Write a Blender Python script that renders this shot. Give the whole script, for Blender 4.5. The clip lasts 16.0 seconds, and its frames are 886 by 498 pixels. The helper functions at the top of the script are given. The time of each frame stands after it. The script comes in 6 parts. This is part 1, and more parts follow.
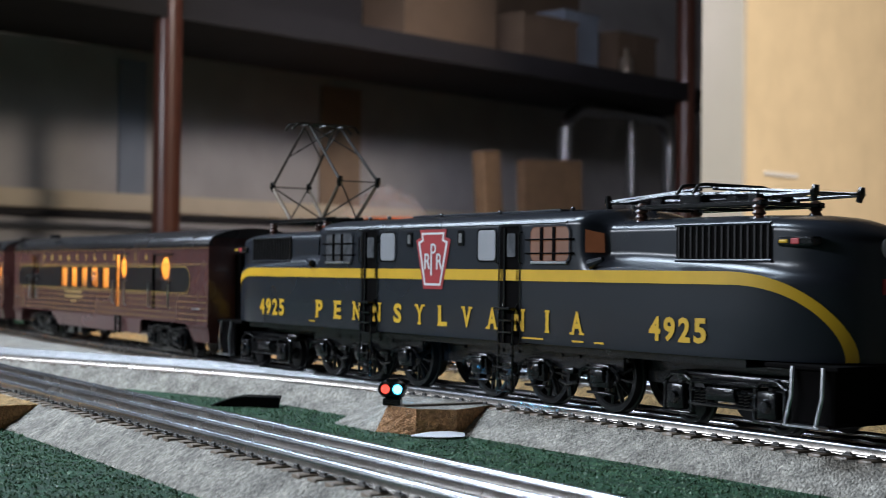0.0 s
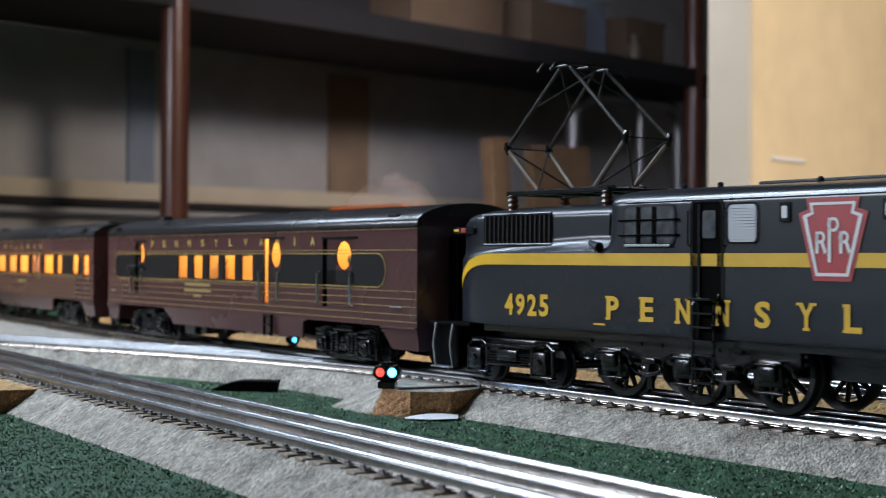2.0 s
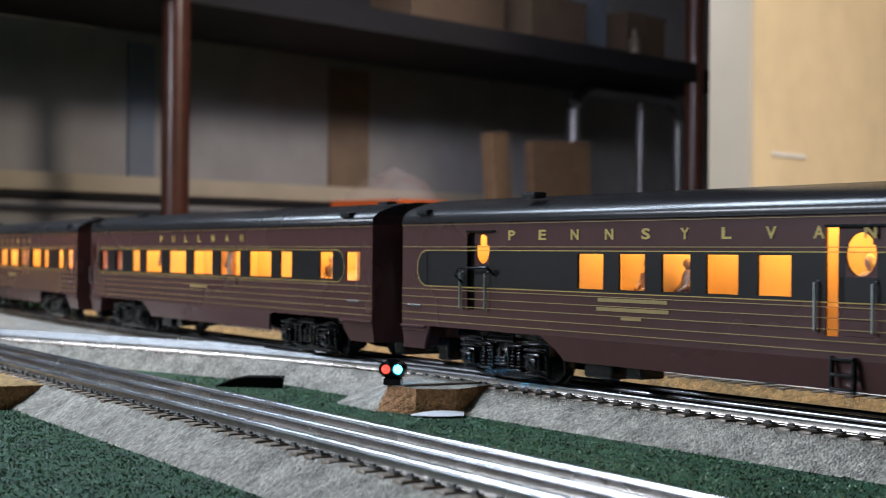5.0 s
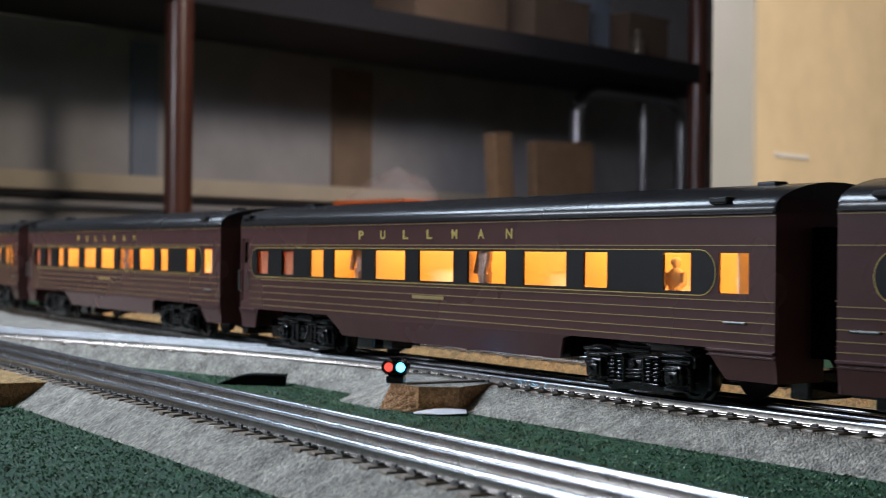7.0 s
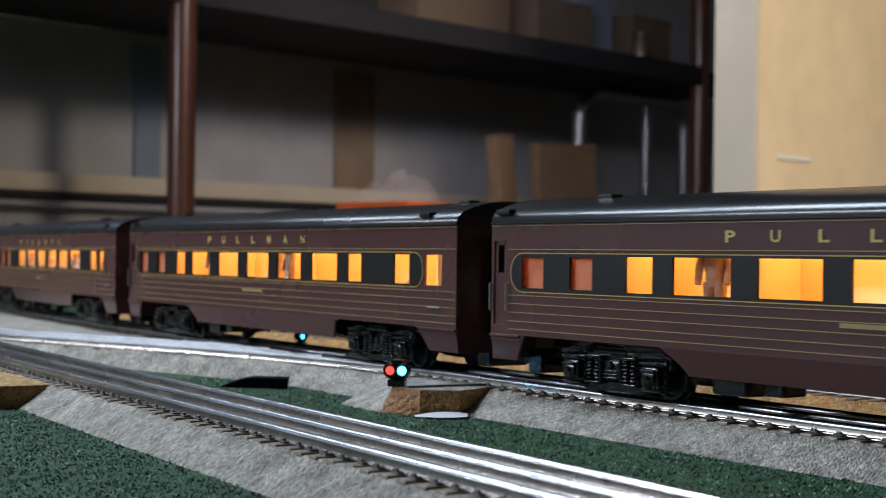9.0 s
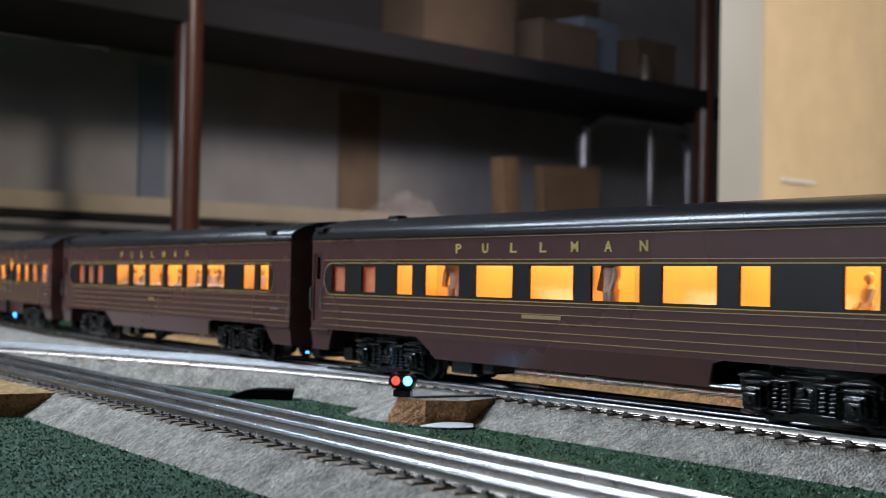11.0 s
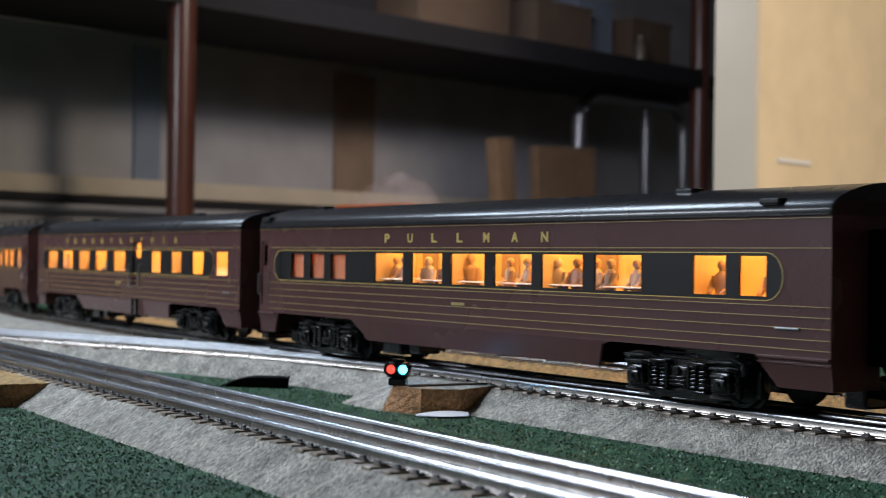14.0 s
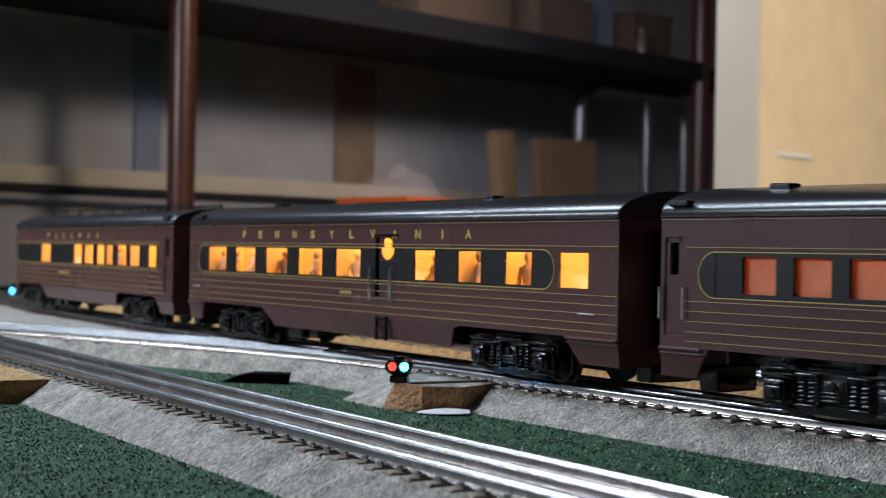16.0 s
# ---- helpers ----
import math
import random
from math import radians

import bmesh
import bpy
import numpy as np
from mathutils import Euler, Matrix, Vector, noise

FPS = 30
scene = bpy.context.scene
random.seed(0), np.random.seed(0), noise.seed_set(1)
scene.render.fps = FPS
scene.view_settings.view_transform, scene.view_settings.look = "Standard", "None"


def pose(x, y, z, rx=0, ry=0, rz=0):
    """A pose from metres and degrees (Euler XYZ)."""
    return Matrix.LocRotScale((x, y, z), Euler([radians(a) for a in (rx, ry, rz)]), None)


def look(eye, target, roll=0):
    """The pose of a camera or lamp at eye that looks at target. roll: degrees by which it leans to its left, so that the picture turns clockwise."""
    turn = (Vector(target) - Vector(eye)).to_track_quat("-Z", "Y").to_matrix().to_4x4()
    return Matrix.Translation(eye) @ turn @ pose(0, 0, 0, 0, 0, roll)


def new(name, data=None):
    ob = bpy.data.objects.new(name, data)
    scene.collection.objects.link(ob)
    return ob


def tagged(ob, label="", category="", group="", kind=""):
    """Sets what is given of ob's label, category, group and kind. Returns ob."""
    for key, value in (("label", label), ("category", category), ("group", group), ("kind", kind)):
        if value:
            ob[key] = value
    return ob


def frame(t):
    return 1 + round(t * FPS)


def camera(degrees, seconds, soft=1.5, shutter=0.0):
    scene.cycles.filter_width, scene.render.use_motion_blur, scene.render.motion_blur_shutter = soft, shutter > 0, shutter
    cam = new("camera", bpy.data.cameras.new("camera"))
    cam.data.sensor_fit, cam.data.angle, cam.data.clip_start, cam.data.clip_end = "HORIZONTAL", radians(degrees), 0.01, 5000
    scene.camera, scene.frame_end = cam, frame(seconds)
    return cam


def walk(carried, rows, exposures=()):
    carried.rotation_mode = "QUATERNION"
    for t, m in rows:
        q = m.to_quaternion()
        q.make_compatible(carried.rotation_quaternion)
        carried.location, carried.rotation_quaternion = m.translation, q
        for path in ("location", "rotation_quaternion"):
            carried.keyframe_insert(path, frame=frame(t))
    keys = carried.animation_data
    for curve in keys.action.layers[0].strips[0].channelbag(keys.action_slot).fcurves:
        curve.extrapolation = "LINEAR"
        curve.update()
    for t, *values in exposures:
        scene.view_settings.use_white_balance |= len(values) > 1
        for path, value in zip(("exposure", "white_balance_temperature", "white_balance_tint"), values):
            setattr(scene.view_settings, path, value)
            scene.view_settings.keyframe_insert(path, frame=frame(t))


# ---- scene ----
# world: metres, z = 0 is the top of the rails, the camera looks along +y
cam = camera(34.26, 16.0, soft=0.9, shutter=0.25)
cam.data.dof.use_dof = True
cam.data.dof.focus_distance = 0.56
cam.data.dof.aperture_fstop = 22.0
PATH = [
    (0, pose(-0.0051, 0.0090, 0.0576, 90.948, -0.659, -0.537)),
    (0.5, pose(-0.0036, 0.0153, 0.0547, 91.124, -0.634, -0.563)),
    (1, pose(-0.0005, 0.0027, 0.0559, 90.908, -0.565, -0.345)),
    (1.5, pose(0.0015, 0.0012, 0.0565, 90.631, -0.464, -0.188)),
    (2, pose(0.0035, 0.0015, 0.0561, 90.454, -0.332, -0.060)),
    (2.5, pose(0.0039, 0.0021, 0.0574, 90.250, -0.166, -0.033)),
    (3, pose(0.0016, -0.0002, 0.0605, 90.070, -0.389, -0.156)),
    (3.5, pose(0.0002, 0.0007, 0.0595, 90.094, -0.466, -0.203)),
    (4, pose(-0.0003, 0.0021, 0.0571, 90.209, -0.452, -0.200)),
    (6.5, pose(0.0010, -0.0002, 0.0584, 90.214, -0.611, 0.039)),
    (7, pose(0.0000, 0.0000, 0.0565, 90.230, -0.631, -0.003)),
    (7.5, pose(-0.0008, 0.0015, 0.0555, 90.178, -0.604, -0.041)),
    (8, pose(0.0016, 0.0006, 0.0564, 90.130, -0.581, 0.097)),
    (8.5, pose(0.0005, -0.0001, 0.0574, 90.206, -0.614, 0.054)),
    (9, pose(0.0006, -0.0030, 0.0577, 90.287, -0.709, 0.100)),
    (11.5, pose(-0.0010, -0.0013, 0.0501, 91.352, -1.069, 0.234)),
    (12, pose(-0.0005, -0.0014, 0.0515, 91.266, -1.012, 0.182)),
    (12.5, pose(0.0005, -0.0004, 0.0526, 91.048, -0.929, 0.193)),
    (13, pose(0.0005, -0.0005, 0.0551, 90.734, -0.869, 0.142)),
    (13.5, pose(0.0006, -0.0007, 0.0564, 90.513, -0.891, 0.128)),
    (14, pose(-0.0004, -0.0003, 0.0552, 90.437, -0.800, 0.066)),
    (14.5, pose(-0.0005, 0.0010, 0.0536, 90.457, -0.734, 0.062)),
    (15, pose(-0.0010, 0.0001, 0.0556, 90.294, -0.780, 0.049)),
    (15.5, pose(0.0001, 0.0001, 0.0564, 90.189, -0.795, 0.107)),
    (16, pose(-0.0012, -0.0005, 0.0579, 90.104, -0.980, 0.069)),
]

walk(cam, PATH, [(0, 0.10), (4, 0.10), (6.5, -0.15), (9, -0.17), (12.5, -0.15), (16, -0.10)])

# ---- light ----
world = bpy.data.worlds.new("world")
scene.world = world
world.use_nodes = True
world.node_tree.nodes["Background"].inputs[0].default_value = (0.5, 0.55, 0.7, 1)
world.node_tree.nodes["Background"].inputs[1].default_value = 0.02


def area_lamp(name, eye, target, size_x, size_y, watts, colour):
    data = bpy.data.lights.new(name, "AREA")
    data.shape, data.size, data.size_y = "RECTANGLE", size_x, size_y
    data.energy, data.color = watts, colour
    ob = new(name, data)
    ob.matrix_world = look(eye, target)
    return ob


# cool lamps over the far left of the layout, a low added fill lamp before the shelves, a long low room lamp to the
# left, a warm lamp by the cream wall
area_lamp("cool_lamp", (-0.60, 1.08, 1.06), (0.15, 0.60, 0.0), 0.5, 0.35, 15, (0.69, 0.83, 1.0))
area_lamp("cool_lamp", (-1.35, 2.00, 1.35), (-0.1, 0.8, 0.0), 0.5, 0.35, 13, (0.69, 0.83, 1.0))
# unseen fill lamp, added to brighten the wall behind the shelves
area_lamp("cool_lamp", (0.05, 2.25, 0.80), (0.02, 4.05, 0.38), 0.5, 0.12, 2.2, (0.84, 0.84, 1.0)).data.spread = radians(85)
area_lamp("room_lamp", (-2.00, 0.72, 0.70), (0.1, 0.9, 0.1), 1.2, 0.14, 28, (0.80, 0.88, 1.0))
area_lamp("warm_lamp", (1.35, 0.85, 1.45), (1.0, 2.3, 0.3), 0.4, 0.4, 22.5, (1.0, 0.85, 0.70)).data.spread = radians(110)


# ---- materials ----
def mat(name, base, rough=0.5, metal=0.0, vary=0.15, scale=60.0, bump=0.0, bump_scale=400.0, coat=0.0, shine=0.5,
        second=None, emit=None, strength=0.0, grain=0.0):
    """A Principled surface whose colour varies at two scales and which has fine relief."""
    m = bpy.data.materials.new(name)
    m.use_nodes = True
    nt = m.node_tree
    b = nt.nodes["Principled BSDF"]
    b.inputs["Roughness"].default_value = rough
    b.inputs["Metallic"].default_value = metal
    b.inputs["Specular IOR Level"].default_value = shine
    b.inputs["Coat Weight"].default_value = coat
    b.inputs["Coat Roughness"].default_value = 0.12
    co = nt.nodes.new("ShaderNodeTexCoord")
    if vary or second:
        big, small = nt.nodes.new("ShaderNodeTexNoise"), nt.nodes.new("ShaderNodeTexNoise")
        big.inputs["Scale"].default_value, small.inputs["Scale"].default_value = scale * 0.12, scale
        big.inputs["Detail"].default_value, small.inputs["Detail"].default_value = 3, 4
        for n in (big, small):
            nt.links.new(co.outputs["Object"], n.inputs["Vector"])
        add = nt.nodes.new("ShaderNodeMath")
        add.operation = "ADD"
        nt.links.new(big.outputs["Fac"], add.inputs[0])
        nt.links.new(small.outputs["Fac"], add.inputs[1])
        ramp = nt.nodes.new("ShaderNodeMapRange")
        ramp.inputs["From Min"].default_value, ramp.inputs["From Max"].default_value = 0.65, 1.35
        nt.links.new(add.outputs[0], ramp.inputs["Value"])
        mix = nt.nodes.new("ShaderNodeMix")
        mix.data_type = "RGBA"
        lo = [c * (1 - vary) for c in base]
        hi = [min(1, c * (1 + vary)) for c in base] if second is None else second
        mix.inputs["A"].default_value = (*lo, 1)
        mix.inputs["B"].default_value = (*hi, 1)
        nt.links.new(ramp.outputs[0], mix.inputs["Factor"])
        nt.links.new(mix.outputs["Result"], b.inputs["Base Color"])
        rr = nt.nodes.new("ShaderNodeMapRange")
        rr.inputs["To Min"].default_value, rr.inputs["To Max"].default_value = rough * 0.85, min(1, rough * 1.15)
        nt.links.new(big.outputs["Fac"], rr.inputs["Value"])
        nt.links.new(rr.outputs[0], b.inputs["Roughness"])
    else:
        b.inputs["Base Color"].default_value = (*base, 1)
    if bump:
        n = nt.nodes.new("ShaderNodeTexNoise")
        n.inputs["Scale"].default_value, n.inputs["Detail"].default_value = bump_scale, 5
        nt.links.new(co.outputs["Object"], n.inputs["Vector"])
        k = nt.nodes.new("ShaderNodeBump")
        k.inputs["Strength"].default_value, k.inputs["Distance"].default_value = bump, 0.001
        nt.links.new(n.outputs["Fac"], k.inputs["Height"])
        nt.links.new(k.outputs["Normal"], b.inputs["Normal"])
    if grain:
        # packed granules: rounded cells of two sizes
        heights = []
        if vary or second:
            cell, tone, dye = nt.nodes.new("ShaderNodeTexVoronoi"), nt.nodes.new("ShaderNodeMapRange"), nt.nodes.new("ShaderNodeMix")
            cell.inputs["Scale"].default_value = grain
            tone.inputs["To Min"].default_value, tone.inputs["To Max"].default_value = 0.60, 1.35
            dye.data_type, dye.blend_type = "RGBA", "MULTIPLY"
            dye.inputs["Factor"].default_value = 1.0
            nt.links.new(co.outputs["Object"], cell.inputs["Vector"])
            nt.links.new(cell.outputs["Color"], tone.inputs["Value"])
            nt.links.new(mix.outputs["Result"], dye.inputs["A"])
            nt.links.new(tone.outputs[0], dye.inputs["B"])
            nt.links.new(dye.outputs["Result"], b.inputs["Base Color"])
        w = nt.nodes.new("ShaderNodeTexVoronoi")
        w.inputs["Scale"].default_value = grain * 1.5
        nt.links.new(co.outputs["Object"], w.inputs["Vector"])
        flip = nt.nodes.new("ShaderNodeMath")
        flip.operation, flip.use_clamp = "SUBTRACT", True
        flip.inputs[0].default_value = 0.8
        nt.links.new(w.outputs["Distance"], flip.inputs[1])
        heights.append(flip.outputs[0])
        w = nt.nodes.new("ShaderNodeTexNoise")
        w.inputs["Scale"].default_value, w.inputs["Detail"].default_value = grain * 0.9, 2
        nt.links.new(co.outputs["Object"], w.inputs["Vector"])
        heights.append(w.outputs["Fac"])
        both = nt.nodes.new("ShaderNodeMath")
        both.operation = "ADD"
        nt.links.new(heights[0], both.inputs[0])
        nt.links.new(heights[1], both.inputs[1])
        k = nt.nodes.new("ShaderNodeBump")
        k.inputs["Strength"].default_value, k.inputs["Distance"].default_value = 0.5, 1.5 / grain
        nt.links.new(both.outputs[0], k.inputs["Height"])
        nt.links.new(k.outputs["Normal"], b.inputs["Normal"])
    if emit:
        b.inputs["Emission Color"].default_value = (*emit, 1)
        b.inputs["Emission Strength"].default_value = strength
    return m


def glass(name, tint=(1, 1, 1), rough=0.02):
    m = bpy.data.materials.new(name)
    m.use_nodes = True
    b = m.node_tree.nodes["Principled BSDF"]
    b.inputs["Base Color"].default_value = (*tint, 1)
    b.inputs["Roughness"].default_value = rough
    b.inputs["Transmission Weight"].default_value = 1.0
    b.inputs["IOR"].default_value = 1.05
    return m


TUSCAN = mat("tuscan_paint", (0.088, 0.036, 0.035), 0.27, vary=0.10, scale=90, bump=0.03, bump_scale=900)
ROOF_BLACK = mat("roof_black", (0.018, 0.017, 0.019), 0.27, vary=0.2, scale=70, bump=0.04, bump_scale=900)
BAND_BLACK = mat("band_black", (0.013, 0.011, 0.012), 0.34, vary=0.2, scale=120, shine=0.3)
PIN_GOLD = mat("pinstripe_gold", (0.34, 0.23, 0.075), 0.5, vary=0.15, scale=300)
GOLD = mat("gold_paint", (0.52, 0.36, 0.08), 0.45, vary=0.12, scale=300)
DEEP_GOLD = mat("stripe_gold", (0.72, 0.42, 0.022), 0.38, vary=0.06, scale=200)
GREEN_BLACK = mat("green_black_paint", (0.016, 0.019, 0.026), 0.28, vary=0.10, scale=80, bump=0.02, bump_scale=1200)
UNDER_BLACK = mat("frame_black", (0.008, 0.008, 0.009), 0.17, vary=0.3, scale=200, bump=0.14, bump_scale=900)
DARK_HOLE = mat("dark_interior", (0.004, 0.0035, 0.0035), 0.9, vary=0.2, shine=0.03)
STEEL = mat("bright_steel", (0.55, 0.56, 0.58), 0.28, 1.0, vary=0.1, scale=300)
RAIL_SIDE = mat("rail_web", (0.30, 0.275, 0.25), 0.27, 0.9, vary=0.25, scale=220, bump=0.08, bump_scale=600)
RAIL = mat("rail_steel", (0.46, 0.47, 0.50), 0.25, 1.0, vary=0.15, scale=150, bump=0.05, bump_scale=600)
# darker, rougher copy of rail_steel: tones down the turnout's glare in the colour
RAIL_LESS_GLARE = mat("less_glare_rail_steel", (0.22, 0.225, 0.235), 0.38, 0.9, vary=0.25, scale=150, bump=0.06, bump_scale=600)
TYRE = mat("wheel_tyre", (0.05, 0.05, 0.052), 0.3, 0.8, vary=0.2, scale=300)
TIE = mat("tie_wood", (0.10, 0.068, 0.048), 0.30, vary=0.35, scale=180, bump=0.25, bump_scale=500, second=(0.36, 0.28, 0.21), shine=0.6)
PLATE = mat("tie_plate", (0.10, 0.095, 0.09), 0.45, 0.3, vary=0.2, scale=200)
FOAM = mat("ballast_foam", (0.26, 0.235, 0.20), 0.92, vary=0.45, scale=650, second=(0.56, 0.51, 0.44), grain=640)
# tan foam; on the back roadbed this colour holds the warm light
FOAM_TAN_WARM = mat("tan_warm_lit_foam", (0.40, 0.24, 0.09), 0.92, vary=0.3, scale=900, second=(0.66, 0.41, 0.17), grain=500)
FOAM_CUT = mat("cut_foam", (0.44, 0.22, 0.10), 0.95, vary=0.4, scale=420, grain=800)
TURF = mat("green_turf", (0.008, 0.030, 0.015), 0.7, vary=0.6, scale=1300, second=(0.050, 0.150, 0.075), grain=900, shine=0.25)
TURF_BLADE = mat("turf_fibre", (0.012, 0.04, 0.022), 0.5, vary=0.6, scale=900, second=(0.18, 0.34, 0.17), shine=0.5)
CREAM = mat("interior_cream", (0.80, 0.62, 0.38), 0.6, vary=0.08, scale=60)
RUST_RED = mat("curtain_red", (0.55, 0.22, 0.10), 0.7, vary=0.2, scale=200)
def see_through(m, tint, share):
    """Thin cloth: part of the light comes through from behind."""
    nt = m.node_tree
    thin, both = nt.nodes.new("ShaderNodeBsdfTranslucent"), nt.nodes.new("ShaderNodeMixShader")
    thin.inputs["Color"].default_value = (*tint, 1)
    both.inputs[0].default_value = share
    nt.links.new(nt.nodes["Principled BSDF"].outputs[0], both.inputs[1])
    nt.links.new(thin.outputs[0], both.inputs[2])
    nt.links.new(both.outputs[0], nt.nodes["Material Output"].inputs["Surface"])


see_through(RUST_RED, (0.40, 0.17, 0.08), 0.45)
STRIP = mat("led_strip", (1, 0.8, 0.5), 0.5, vary=0, emit=(1.0, 0.49, 0.11), strength=6.3)
CLEAR = glass("window_glass")
PANEL_GREY = mat("inner_panel", (0.34, 0.27, 0.22), 0.6, vary=0.15, scale=120)
GREY_LOUVRE = mat("louvre_grey", (0.42, 0.43, 0.46), 0.4, 0.3, vary=0.1)
KEY_RED = mat("keystone_red", (0.42, 0.03, 0.035), 0.4, vary=0.08)
KEY_WHITE = mat("keystone_white", (0.75, 0.72, 0.72), 0.45, vary=0.06)
INSULATOR = mat("insulator_brown", (0.11, 0.05, 0.035), 0.3, vary=0.2)
BRASS = mat("panto_rod", (0.03, 0.027, 0.025), 0.42, 0.3, vary=0.3, scale=300)
# lighter copy of the rod metal: light on the lower arms put into colour
BRASS_LIT = mat("lit_metal", (0.24, 0.20, 0.16), 0.42, 0.7, vary=0.2, scale=300)
RED_LENS = mat("red_lens", (0.6, 0.05, 0.03), 0.2, vary=0, emit=(1.0, 0.10, 0.07), strength=1.3)
CYAN_LENS = mat("cyan_lens", (0.1, 0.6, 0.7), 0.2, vary=0, emit=(0.07, 0.62, 1.0), strength=9.0)
REAR_GLOW = mat("rear_lamp", (0.1, 0.6, 0.7), 0.2, vary=0, emit=(0.06, 0.45, 1.0), strength=60.0)
BLUE_LENS = mat("blue_lens", (0.1, 0.3, 0.8), 0.2, vary=0, emit=(0.05, 0.35, 1.0), strength=7.0)
PAPER = mat("white_paper", (0.75, 0.76, 0.78), 0.8, vary=0.06)
MAHOGANY = mat("brown_post", (0.085, 0.03, 0.02), 0.3, vary=0.25, scale=25, bump=0.1, bump_scale=90)
SHELF_DARK = mat("dark_shelf", (0.008, 0.0068, 0.009), 0.75, vary=0.2, scale=20)
WALL_GREY = mat("grey_block_wall", (0.315, 0.305, 0.305), 0.9, vary=0.16, scale=9, bump=0.6, bump_scale=60)
WALL_CREAM = mat("cream_wall", (0.77, 0.64, 0.44), 0.75, vary=0.09, scale=14, bump=0.15, bump_scale=60)
TRIM_WHITE = mat("white_trim", (0.64, 0.575, 0.48), 0.55, vary=0.05, scale=8, bump=0.05, bump_scale=50)
CEIL = mat("ceiling_paint", (0.10, 0.09, 0.08), 0.9, vary=0.1, scale=5)
WOOD = mat("raw_wood", (0.27, 0.165, 0.09), 0.7, vary=0.25, scale=30, bump=0.3, bump_scale=120)
CARD = mat("brown_card", (0.12, 0.08, 0.052), 0.85, vary=0.2, scale=12)
SHEET = mat("card_sheet", (0.20, 0.14, 0.095), 0.85, vary=0.2, scale=12)
BLUE_GREY = mat("blue_grey_board", (0.17, 0.20, 0.25), 0.7, vary=0.15, scale=10)
LEDGE = mat("tan_ledge", (0.48, 0.41, 0.31), 0.8, vary=0.12, scale=10, bump=0.2, bump_scale=40)
ORANGE = mat("orange_plastic", (0.75, 0.13, 0.02), 0.4, vary=0.06)
FILM_BAG = mat("clear_bag", (0.80, 0.76, 0.74), 0.10, vary=0.1, scale=30, bump=0.8, bump_scale=25)
FILM_BAG.node_tree.nodes["Principled BSDF"].inputs["Alpha"].default_value = 0.13
CHROME = mat("grey_tube", (0.30, 0.30, 0.31), 0.4, 0.8, vary=0.15)
FLOOR_MAT = mat("concrete_floor", (0.22, 0.21, 0.2), 0.85, vary=0.2, scale=5, bump=0.2, bump_scale=40)
TABLE_WOOD = mat("table_wood", (0.30, 0.20, 0.11), 0.7, vary=0.2, scale=14)


